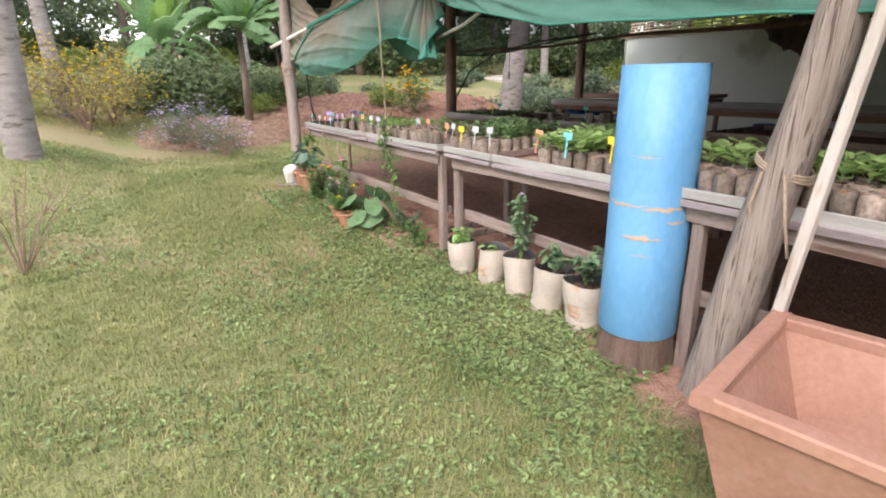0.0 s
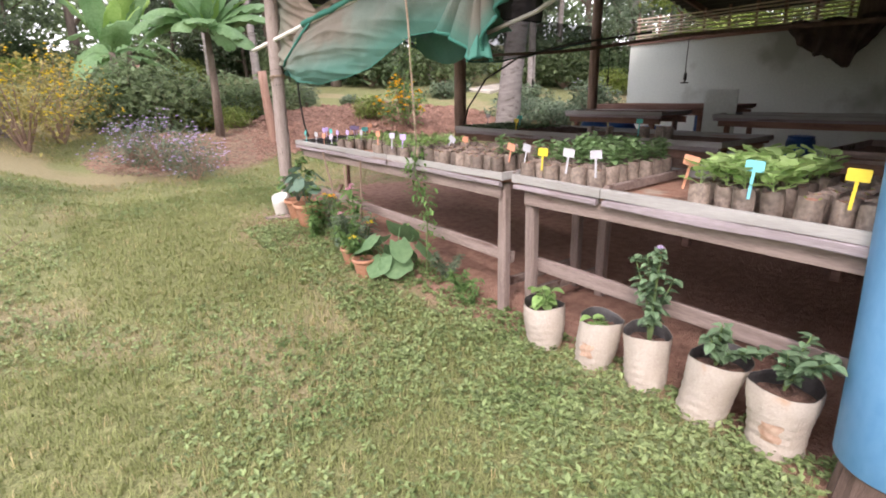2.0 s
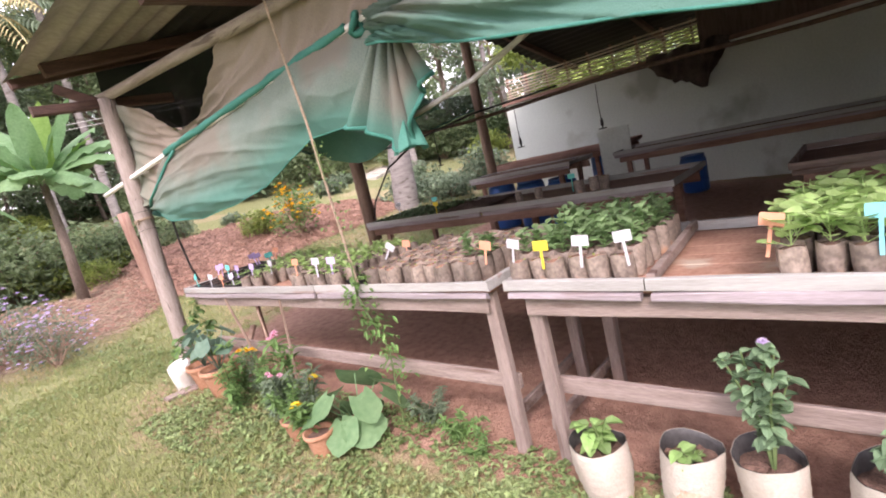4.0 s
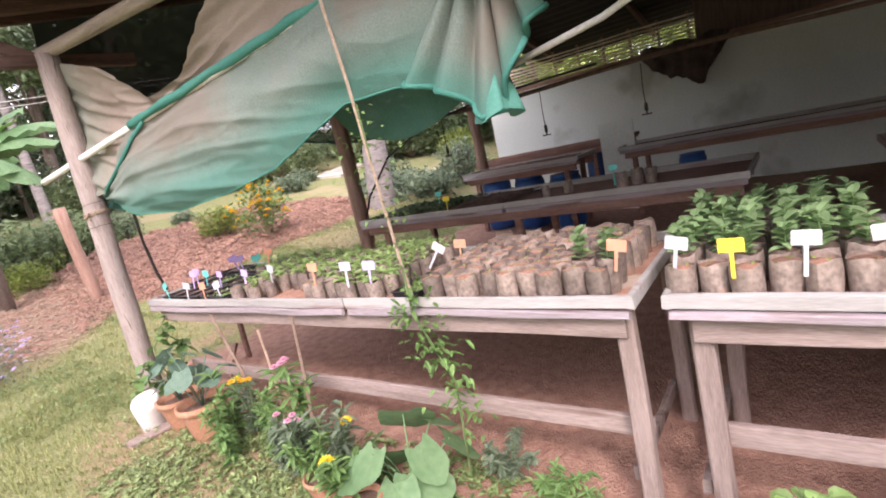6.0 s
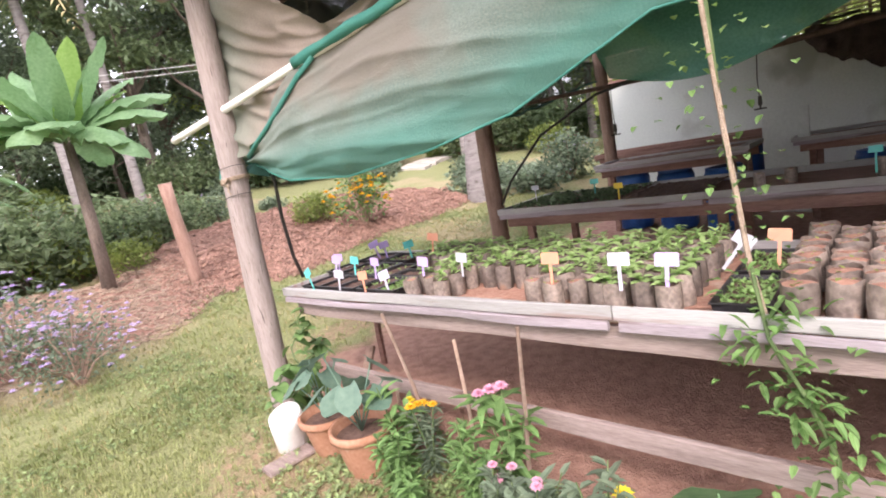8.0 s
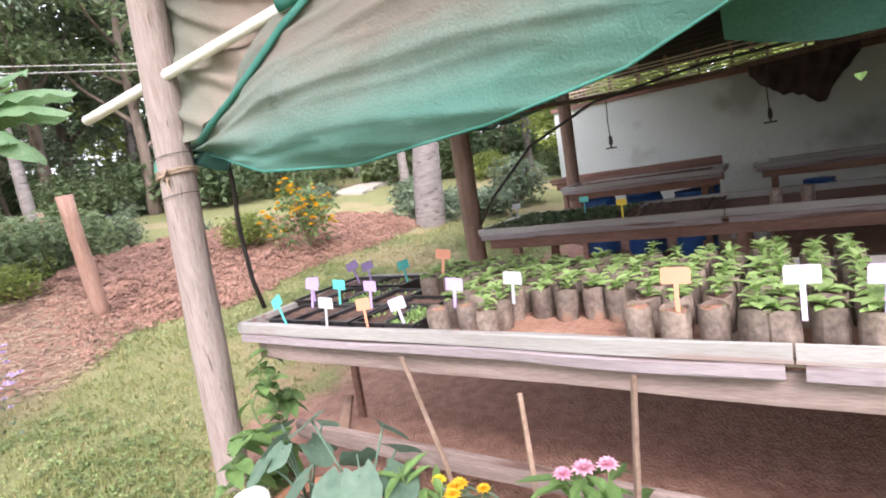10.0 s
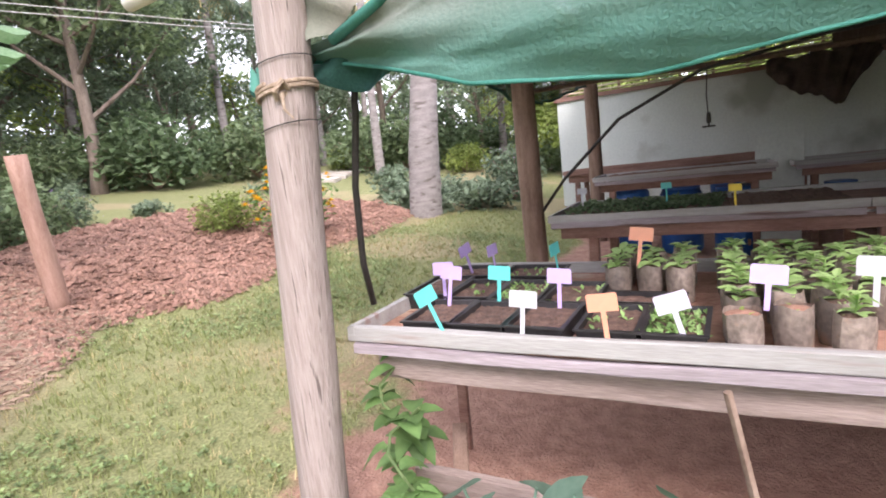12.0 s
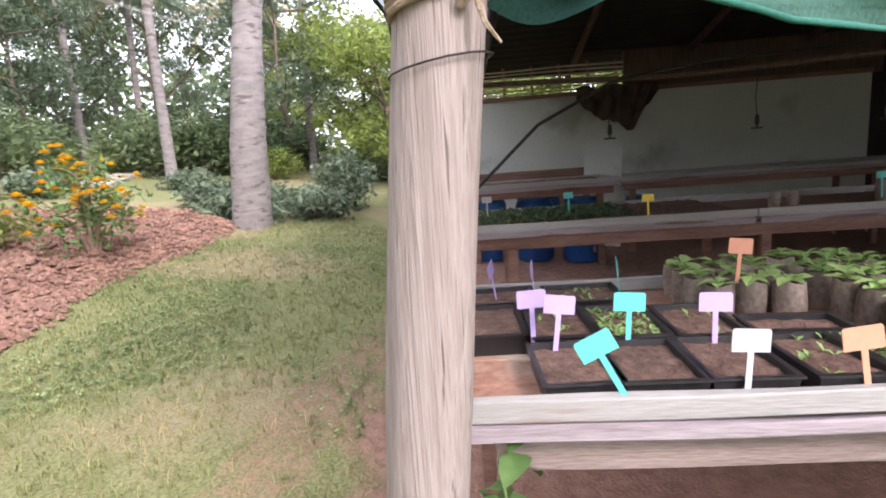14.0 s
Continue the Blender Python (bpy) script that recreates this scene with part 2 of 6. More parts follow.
LUSH = leafy("lush_round_leaf", (0.34, 0.52, 0.17), (0.50, 0.66, 0.30), 0.42, 0.55, 0.2)
WEED = leafy("weed_leaf", (0.165, 0.24, 0.085), (0.31, 0.38, 0.17), 0.35, 0.6, 0.45)
LEAF_SQUASH = leafy("squash_leaf", (0.14, 0.27, 0.12), (0.24, 0.38, 0.19))
TAGS = {"white": plain("white_tag", (0.52, 0.52, 0.56)), "yellow": plain("yellow_tag", (0.78, 0.60, 0.05)), "blue": plain("blue_tag", (0.20, 0.62, 0.75)),
        "orange": plain("orange_tag", (0.72, 0.33, 0.21)), "purple": plain("purple_tag", (0.55, 0.42, 0.78)), "teal": plain("teal_tag", (0.12, 0.62, 0.58)), "lilac": plain("lilac_tag", (0.58, 0.53, 0.68))}


def edge_tint(m, colour):
    """Lets the mesh attribute 'edge' turn the colour towards the greener, less faded rim of the cloth."""
    N, L = m.node_tree.nodes, m.node_tree.links
    b = N["Principled BSDF"]
    src = b.inputs["Base Color"].links[0].from_socket
    at, mix = N.new("ShaderNodeAttribute"), N.new("ShaderNodeMixRGB")
    at.attribute_name = "edge"
    mix.inputs["Color2"].default_value = (*colour, 1)
    targets = [k.to_socket for k in src.links]
    L.new(at.outputs["Fac"], mix.inputs["Fac"])
    L.new(src, mix.inputs["Color1"])
    for t in targets:
        L.new(mix.outputs[0], t)


edge_tint(NET, (0.055, 0.215, 0.172))
edge_tint(NET_BROWN, (0.06, 0.25, 0.20))


# ---- building tools ----
class Shape:
    """Collects corners and faces of one mesh."""

    def __init__(self):
        self.v, self.f = [], []

    def quad(self, a, b, c, d):
        n = len(self.v)
        self.v += [tuple(a), tuple(b), tuple(c), tuple(d)]
        self.f.append((n, n + 1, n + 2, n + 3))

    def box(self, x0, y0, z0, x1, y1, z1):
        n = len(self.v)
        self.v += [(x, y, z) for z in (z0, z1) for x, y in ((x0, y0), (x1, y0), (x1, y1), (x0, y1))]
        self.f += [tuple(n + i for i in q) for q in ((3, 2, 1, 0), (4, 5, 6, 7), (0, 1, 5, 4), (1, 2, 6, 5), (2, 3, 7, 6), (3, 0, 4, 7))]

    def plank(self, a, b, w, h, rough=0.004, steps=8, up=(0, 0, 1)):
        """A sawn board from a to b, w wide and h high, with slightly wavy bevelled edges."""
        a, b = Vector(a), Vector(b)
        d = (b - a).normalized()
        side = d.cross(Vector(up)).normalized()
        top = side.cross(d).normalized()
        n0, c = len(self.v), min(w, h) * 0.14
        ring = [(-w / 2, -h / 2 + c), (-w / 2 + c, -h / 2), (w / 2 - c, -h / 2), (w / 2, -h / 2 + c), (w / 2, h / 2 - c), (w / 2 - c, h / 2), (-w / 2 + c, h / 2), (-w / 2, h / 2 - c)]
        for i in range(steps + 1):
            p = a + (b - a) * i / steps
            for s, t in ring:
                j = Vector((noise.noise(p * 1.7 + Vector((s * 40, t * 40, 3))), noise.noise(p * 1.9 + Vector((s * 40, 9, t * 40))), 0)) * rough
                q = p + side * (s + j.x) + top * (t + j.y)
                self.v.append(tuple(q))
        for i in range(steps):
            for k in range(8):
                m = n0 + i * 8
                self.f.append((m + k, m + (k + 1) % 8, m + 8 + (k + 1) % 8, m + 8 + k))
        self.f.append(tuple(n0 + k for k in reversed(range(8))))
        self.f.append(tuple(n0 + steps * 8 + k for k in range(8)))

    def tube(self, pts, radii, n=10, cap=True, wobble=0.0):
        pts = [Vector(p) for p in pts]
        n0 = len(self.v)
        if not isinstance(radii, (list, tuple)):
            radii = [radii] * len(pts)
        for i, p in enumerate(pts):
            d = (pts[min(i + 1, len(pts) - 1)] - pts[max(i - 1, 0)]).normalized()
            s = d.cross(Vector((0.31, 0.22, 0.92)) if abs(d.z) < 0.9 else Vector((1, 0.1, 0))).normalized()
            t = d.cross(s)
            for k in range(n):
                a = 2 * math.pi * k / n
                r = radii[i]
                if wobble:
                    r *= 1 + wobble * noise.noise(Vector((math.cos(a) * 1.3, math.sin(a) * 1.3, i * 0.35 + p.x)))
                self.v.append(tuple(p + s * (math.cos(a) * r) + t * (math.sin(a) * r)))
        for i in range(len(pts) - 1):
            for k in range(n):
                m = n0 + i * n
                self.f.append((m + k, m + (k + 1) % n, m + n + (k + 1) % n, m + n + k))
        if cap:
            self.f.append(tuple(n0 + k for k in reversed(range(n))))
            self.f.append(tuple(n0 + (len(pts) - 1) * n + k for k in range(n)))

    def lathe(self, profile, n=20, at=(0, 0, 0), squash=1.0):
        """Rings of (radius, z) about the z axis through at."""
        n0 = len(self.v)
        for r, z in profile:
            for k in range(n):
                a = 2 * math.pi * k / n
                self.v.append((at[0] + r * math.cos(a), at[1] + r * math.sin(a) * squash, at[2] + z))
        for i in range(len(profile) - 1):
            for k in range(n):
                m = n0 + i * n
                self.f.append((m + k, m + (k + 1) % n, m + n + (k + 1) % n, m + n + k))
        self.f.append(tuple(n0 + k for k in reversed(range(n))))
        self.f.append(tuple(n0 + (len(profile) - 1) * n + k for k in range(n)))

    def sheet(self, fn, nu, nv):
        n0 = len(self.v)
        for i in range(nu + 1):
            for j in range(nv + 1):
                self.v.append(tuple(fn(i / nu, j / nv)))
        for i in range(nu):
            for j in range(nv):
                m = n0 + i * (nv + 1) + j
                self.f.append((m, m + 1, m + nv + 2, m + nv + 1))

    def leaf(self, base, d, length, width, droop=0.3, up=(0, 0, 1), segs=2):
        """A pointed leaf from base along d, folded a little along its rib."""
        base, d = Vector(base), Vector(d).normalized()
        s = d.cross(Vector(up))
        s = s.normalized() if s.length > 1e-4 else Vector((1, 0, 0))
        nrm = s.cross(d).normalized()
        n0 = len(self.v)
        shape = {1: (1.0,), 2: (0.95, 0.8), 3: (0.8, 1.0, 0.65), 4: (0.6, 1.0, 0.9, 0.5)}[segs]
        self.v.append(tuple(base))
        for i in range(segs):
            t = (i + 0.8) / (segs + 0.6)
            c = base + d * (length * t) - Vector((0, 0, droop * length * t * t))
            w = width * 0.5 * shape[i]
            self.v += [tuple(c - s * w + nrm * w * 0.35), tuple(c), tuple(c + s * w + nrm * w * 0.35)]
        self.v.append(tuple(base + d * length - Vector((0, 0, droop * length))))
        last = len(self.v) - 1
        self.f += [(n0, n0 + 2, n0 + 1), (n0, n0 + 3, n0 + 2)]
        for i in range(segs - 1):
            m = n0 + 1 + i * 3
            self.f += [(m, m + 1, m + 4, m + 3), (m + 1, m + 2, m + 5, m + 4)]
        m = n0 + 1 + (segs - 1) * 3
        self.f += [(m, m + 1, last), (m + 1, m + 2, last)]

    def mesh(self, name, smooth=False):
        me = bpy.data.meshes.new(name)
        me.from_pydata(self.v, [], self.f)
        me.update()
        if smooth:
            me.polygons.foreach_set("use_smooth", [True] * len(me.polygons))
        return me


def part(name, shape, mat, parent=None, label="", smooth=False):
    me = shape.mesh(name, smooth) if isinstance(shape, Shape) else shape
    if mat and not me.materials:
        me.materials.append(mat)
    ob = new(name, me)
    if parent:
        ob.parent = parent
    if label:
        tagged(ob, label)
    if parent and name in ("foliage", "crown", "sprout_cover", "twig"):
        ob["kind"] = "stuff"
    return ob


def thing(name, label, category, at=(0, 0, 0), group="", kind=""):
    ob = new(name)
    ob.empty_display_size = 0.1
    ob.location = at
    return tagged(ob, label, category, group, kind)


def single(name, shape, mat, label, category, at=(0, 0, 0), group="", kind="", smooth=False):
    ob = part(name, shape, mat, None, "", smooth)
    ob.location = at
    return tagged(ob, label, category, group, kind)


def lerp(table, t):
    """Piecewise linear value of a short table of (t, value)."""
    xs, ys = zip(*sorted(table))
    return float(np.interp(t, xs, ys))


def smooth01(a, b, t):
    t = min(1, max(0, (t - a) / (b - a)))
    return t * t * (3 - 2 * t)


rnd = random.Random(7)


# ---- ground ----
def ground_z(x, y):
    z = 0.06 * max(0, y - 3.4) if y < 10.5 else 0.426 + 0.12 * (min(y, 45) - 10.5)
    z += 0.42 * smooth01(0.3, -1.4, x) * smooth01(5.0, 8.5, y)
    z += 0.045 * max(0, min(x, 40) - 3) * smooth01(7.0, 9.5, y)
    return z


def relief(x, y):
    near = 1 - smooth01(30, 60, math.hypot(x, y))
    return near * (0.03 * noise.noise(Vector((x * 0.9, y * 0.9, 0))) + 0.012 * noise.noise(Vector((x * 3.7, y * 3.7, 5))))


def bed_mound(x, y):
    """Height of the dug red beds and the paler mulch heap."""
    h = 0.0
    for cx, cy, ax, ay, turn, top in ((5.6, 12.35, 3.2, 2.15, 0.05, 0.20), (7.4, 11.9, 1.7, 1.6, 0.1, 0.16), (4.1, 11.6, 1.5, 1.6, 0.2, 0.14), (1.65, 11.2, 1.55, 1.75, -0.15, 0.13)):
        dx, dy = x - cx, y - cy
        u, v = dx * math.cos(turn) + dy * math.sin(turn), -dx * math.sin(turn) + dy * math.cos(turn)
        q = (u / ax) ** 2 + (v / ay) ** 2 + 0.25 * noise.noise(Vector((x * 1.6, y * 1.6, 2)))
        h = max(h, top * smooth01(1.15, 0.55, q))
    return h


def surface(x, y):
    return ground_z(x, y) + relief(x, y) + bed_mound(x, y) * (1 + 0.5 * noise.noise(Vector((x * 5, y * 5, 1))))


def axis_steps(lo, hi, fine_lo, fine_hi, step):
    xs = list(np.arange(fine_lo, fine_hi + 1e-6, step))
    g, s = fine_hi, step
    while g < hi:
        s *= 1.25
        g += s
        xs.append(g)
    g, s = fine_lo, step
    while g > lo:
        s *= 1.25
        g -= s
        xs.insert(0, g)
    return xs


def soil_amount(x, y):
    """1 where bare red earth shows, 0 under grass."""
    w = 0.35 * noise.noise(Vector((x * 1.3, y * 1.3, 8)))
    shed = smooth01(1.75, 2.2, x + w) * (1 - smooth01(7.3, 7.9, y + w)) * (1 - smooth01(9.5, 11, x))
    edge = smooth01(1.45, 2.0, x + w * 1.6) * (1 - smooth01(6.8, 7.6, y)) * 0.55
    track = (1 - smooth01(0.12, 0.42, abs(y - 7.95 + 0.15 * (x - 3) + w * 0.5))) * smooth01(2.0, 2.8, x) * (1 - smooth01(7, 9, x)) * 0.5
    pots = (1 - smooth01(0.35, 0.9, math.hypot(x - 1.65, (y - 6.3) * 0.6) + w * 0.6)) * 0.5
    return min(1, max(shed, edge, track, pots, smooth01(0.02, 0.08, bed_mound(x, y))))


def dry_amount(x, y):
    return smooth01(0.0, 0.35, noise.noise(Vector((x * 0.55 + 3, y * 0.55, 4))) + 0.25 * noise.noise(Vector((x * 2.1, y * 2.1, 6))))


gx, gy = axis_steps(-400, 400, -4, 12, 0.1), axis_steps(-400, 400, -3, 17, 0.1)
verts = [(x, y, surface(x, y)) for y in gy for x in gx]
nx = len(gx)
faces = [(j * nx + i, j * nx + i + 1, (j + 1) * nx + i + 1, (j + 1) * nx + i) for j in range(len(gy) - 1) for i in range(nx - 1)]
gm = bpy.data.meshes.new("ground")
gm.from_pydata(verts, [], faces)
gm.polygons.foreach_set("use_smooth", [True] * len(faces))
for key, fn in (("soil", soil_amount), ("dry", dry_amount)):
    at = gm.attributes.new(key, "FLOAT", "POINT")
    at.data.foreach_set("value", [fn(v[0], v[1]) for v in verts])


def ground_material():
    m = bpy.data.materials.new("grass_and_red_earth")
    m.use_nodes = True
    N, L = m.node_tree.nodes, m.node_tree.links
    b = N["Principled BSDF"]
    b.inputs["Roughness"].default_value = 0.95
    tc = N.new("ShaderNodeTexCoord")

    def tex(scale, detail=5):
        t = N.new("ShaderNodeTexNoise")
        t.inputs["Scale"].default_value, t.inputs["Detail"].default_value = scale, detail
        L.new(tc.outputs["Object"], t.inputs["Vector"])
        return t.outputs["Fac"]

    def blend(fac, c1, c2):
        x = N.new("ShaderNodeMixRGB")
        L.new(fac, x.inputs["Fac"])
        for key, c in (("Color1", c1), ("Color2", c2)):
            if isinstance(c, tuple):
                x.inputs[key].default_value = (*c, 1)
            else:
                L.new(c, x.inputs[key])
        return x.outputs[0]

    def sharpen(v, lo, hi):
        r = N.new("ShaderNodeMapRange")
        r.inputs["From Min"].default_value, r.inputs["From Max"].default_value = lo, hi
        L.new(v, r.inputs["Value"])
        return r.outputs[0]

    def attribute(key):
        a = N.new("ShaderNodeAttribute")
        a.attribute_name = key
        return a.outputs["Fac"]

    def mul_add(a, k, c):
        x = N.new("ShaderNodeMath")
        x.operation = "MULTIPLY_ADD"
        L.new(a, x.inputs[0])
        x.inputs[1].default_value = k
        L.new(c, x.inputs[2])
        return x.outputs[0]

    fine, mid, big = tex(70), tex(14), tex(2.2)
    green = blend(sharpen(fine, 0.35, 0.65), (0.125, 0.14, 0.05), (0.27, 0.27, 0.12))
    straw = blend(sharpen(fine, 0.35, 0.65), (0.21, 0.18, 0.09), (0.34, 0.29, 0.165))
    grass = blend(sharpen(mul_add(mid, 0.6, attribute("dry")), 0.52, 1.2), green, straw)
    earth = blend(sharpen(mid, 0.35, 0.65), (0.26, 0.135, 0.10), (0.39, 0.225, 0.165))
    earth = blend(sharpen(fine, 0.5, 0.75), earth, (0.36, 0.22, 0.16))
    L.new(blend(sharpen(mul_add(mid, 0.5, attribute("soil")), 0.6, 0.95), grass, earth), b.inputs["Base Color"])
    bp = N.new("ShaderNodeBump")
    bp.inputs["Strength"].default_value, bp.inputs["Distance"].default_value = 0.8, 0.02
    L.new(mul_add(mid, 1.0, fine), bp.inputs["Height"])
    L.new(bp.outputs[0], b.inputs["Normal"])
    return m


gm.materials.append(ground_material())
tagged(new("ground", gm), "patchy grass lawn with bare red earth and dug beds", "ground", kind="structure")

# ---- shed: posts, roof, wall ----
EAVE_X, EAVE_Z, RIDGE_X, RIDGE_Z = 1.42, 3.03, 6.2, 4.05
BACK_X, BACK_Z = 11.4, 2.85
Y0, Y1 = -4.2, 7.5


def roof_z(x):
    return EAVE_Z + (RIDGE_Z - EAVE_Z) * (x - EAVE_X) / (RIDGE_X - EAVE_X) if x < RIDGE_X else RIDGE_Z + (BACK_Z - RIDGE_Z) * (x - RIDGE_X) / (BACK_X - RIDGE_X)


roof = thing("roof", "corrugated grey roof sheets on pole rafters", "roof", kind="structure")


def corrugated(x0, x1):
    s = Shape()
    n = 24
    for side in (0.0, 0.008):
        s.sheet(lambda u, v: (x0 + (x1 - x0) * v, Y0 + (Y1 - Y0) * u, roof_z(x0 + (x1 - x0) * v) + side + 0.022 * math.sin((x0 + (x1 - x0) * v) * 2 * math.pi / 0.21) + 0.006 * math.sin((Y0 + (Y1 - Y0) * u) * 1.7)), n, max(4, int((x1 - x0) / 0.026)))
    return s


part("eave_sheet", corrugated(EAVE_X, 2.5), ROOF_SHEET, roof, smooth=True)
# sheets inside the eave carry the shed's shade in their colour
part("roof_sheet", corrugated(2.48, RIDGE_X), SHADED_SHEET, roof, smooth=True)
part("roof_sheet", corrugated(RIDGE_X, BACK_X), SHADED_SHEET, roof, smooth=True)
for ry in (7.05, 5.2, 3.3, 1.4, -0.5, -2.4):
    for xa, xb in ((EAVE_X + 0.18, RIDGE_X), (RIDGE_X, BACK_X - 0.1)):
        s = Shape()
        s.plank((xa, ry, roof_z(xa) - 0.085), (xb, ry, roof_z(xb) - 0.085), 0.075, 0.10, 0.008, 14)
        part("rafter", s, RAFTER, roof)
for a, b, w in (((1.42, 6.99, 2.66), (2.5, 6.97, 2.70), 0.06), ((1.66, 7.12, 2.86), (2.02, 6.96, 2.62), 0.05), ((1.44, 7.40, 2.97), (4.7, 7.40, 3.62), 0.05), ((1.68, 5.2, 2.87), (2.7, 5.2, 2.93), 0.08)):
    s = Shape()
    s.plank(a, b, w, 0.08, 0.006, 10)
    part("corner_beam", s, RAFTER, roof, "dark reddish corner beam")


def shed_post(x, y, r, top, mat, label, lean=(0, 0), bottom=None):
    z0 = surface(x, y) - 0.15 if bottom is None else bottom
    s = Shape()
    n = 16
    s.tube([(x + lean[0] * i / n, y + lean[1] * i / n, z0 + (top - z0) * i / n) for i in range(n + 1)], [r * (1.06 - 0.1 * i / n) for i in range(n + 1)], 18, wobble=0.10)
    return single("shed_post", s, mat, label, "post", group="shed posts", smooth=True)


shed_post(1.985, 7.212, 0.070, 2.72, WEATHERED, "weathered grey wooden corner post bound with wire and rope", (-0.04, -0.26))
shed_post(4.70, 7.28, 0.085, 3.45, SHED_POST, "brown wooden shed post beside the second bench")
shed_post(7.80, 7.36, 0.085, 3.55, SHED_POST, "slender brown wooden shed post near the white wall")
s = Shape()
s.box(10.4, 0.4, 0.0, 10.6, 8.45, 2.38)
tagged(part("wall_back", s, WALL_PAINT), "plain white-painted wall behind the shed", "wall", kind="structure")
s = Shape()
s.box(10.45, 0.2, 2.38, 10.55, 4.4, 3.05)
tagged(part("wall_upper", s, BLACK_WOOD), "dark boarding above the white wall", "wall", kind="structure")
s = Shape()
s.box(10.36, 0.4, 2.36, 10.62, 8.5, 2.43)
tagged(part("trim", s, DARK_PLANK), "dark ledge along the top of the white wall", "trim", kind="structure")
# two walls added to keep daylight out of the shed's far end
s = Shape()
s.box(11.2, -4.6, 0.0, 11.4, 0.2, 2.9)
tagged(part("wall_far", s, SHADED_SHEET), "added dark wall closing the shed end to daylight", "wall", kind="structure")
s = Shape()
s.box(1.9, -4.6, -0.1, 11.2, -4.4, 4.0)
tagged(part("wall_end", s, SHADED_SHEET), "added dark wall closing the shed end to daylight", "wall", kind="structure")

screen = thing("slat_screen", "rough yellowish bamboo slat screen above the white wall", "screen", (10.5, 6.4, 2.43))
for k in range(7):
    s = Shape()
    s.tube([(0.01 * math.sin(k + i), -2.0 + i * 1.0, 0.05 + 0.065 * k + 0.012 * math.sin(i * 2.1 + k)) for i in range(5)], 0.014, 6)
    part("slat", s, BAMBOO, screen)
for k in range(9):
    s = Shape()
    s.plank((0.02, -1.9 + 0.48 * k, -0.01), (0.02, -1.88 + 0.48 * k, 0.50), 0.03, 0.045, 0.006, 4, up=(0, 1, 0))
    part("upright", s, DARK_PLANK, screen)


# ---- benches ----
def bench(x0, x1, y0, y1, top, rim, apron, deck, legs, board=True, label="", group="nursery benches", floor=0.0, joints=()):
    b = thing("nursery_bench", label, "bench", ((x0 + x1) / 2, (y0 + y1) / 2, top - 0.9), group)
    inv = Matrix.Translation(-b.location)

    def add(name, s, mat, lab="", smooth=False):
        ob = part(name, s, mat, b, lab, smooth)
        ob.matrix_basis = inv
        return ob

    cuts = [y0, *joints, y1]
    for a, c in zip(cuts, cuts[1:]):
        s = Shape()
        s.plank((x0 + 0.012, a + 0.003, top - 0.022), (x0 + 0.012, c - 0.003, top - 0.022), 0.024, 0.05, 0.006, 24)
        add("rim_board", s, rim, "whitewashed rim board")
        s = Shape()
        s.plank((x0 + 0.008, a + 0.02, top - 0.068), (x0 + 0.008, c - 0.02, top - 0.068), 0.03, 0.036, 0.012, 24)
        add("lower_strip", s, STRIP_Y if rim is RIM_Y else rim)
    s = Shape()
    s.plank((x1, y0, top - 0.02), (x1, y1, top - 0.02), 0.024, 0.05, 0.006, 24)
    add("back_rim", s, rim)
    for ye in (y0 + 0.012, y1 - 0.012):
        s = Shape()
        s.plank((x0, ye, top - 0.02), (x1, ye, top - 0.02), 0.024, 0.05, 0.004, 8)
        add("end_rim", s, rim)
    n = max(4, round((x1 - x0) / 0.15))
    for i in range(n):
        xa = x0 + 0.03 + (x1 - x0 - 0.05) * i / n
        w = (x1 - x0 - 0.05) / n - 0.006
        s = Shape()
        s.plank((xa + w / 2, y0 + 0.02, top - 0.055), (xa + w / 2, y1 - 0.02, top - 0.055), w, 0.022, 0.003, 12)
        add("top_plank", s, deck)
    for xa in (x0 + 0.05, x1 - 0.05):
        s = Shape()
        s.plank((xa, y0 + 0.05, top - 0.125), (xa, y1 - 0.08, top - 0.125), 0.03, 0.09, 0.008, 24)
        add("apron", s, apron, "rough plank apron")
    for pair in legs:
        lone = isinstance(pair, tuple) and len(pair) == 1
        pair = pair if isinstance(pair, tuple) else ((x0 + 0.085, pair), (x1 - 0.09, pair))
        for lx, ly in pair:
            s = Shape()
            s.plank((lx, ly + rnd.uniform(-0.02, 0.02), surface(lx, ly) - 0.05), (lx, ly, top - 0.075), 0.035 if lone else 0.06, 0.04 if lone else 0.07, 0.006, 8, up=(0, 1, 0))
            add("leg", s, DARK_PLANK if lone else (PLANK_Z if apron is PLANK_Y else apron))
        if lone:
            continue
        (xa, ya), (xb, yb) = pair
        zb = surface(xa, ya) + 0.17
        s = Shape()
        s.plank((xa + 0.03, ya + 0.05, zb), (xb + 0.04, yb + 0.05, zb), 0.03, 0.06, 0.004, 6)
        add("cross_bar", s, apron)
    if board:
        s = Shape()
        s.plank((x0 + 0.14, y0 + 0.03, 0.385), (x0 + 0.14, y1 - 0.1, 0.40), 0.03, 0.085, 0.006, 16)
        add("stretcher", s, apron, "long plank stretcher between the legs")
    return b


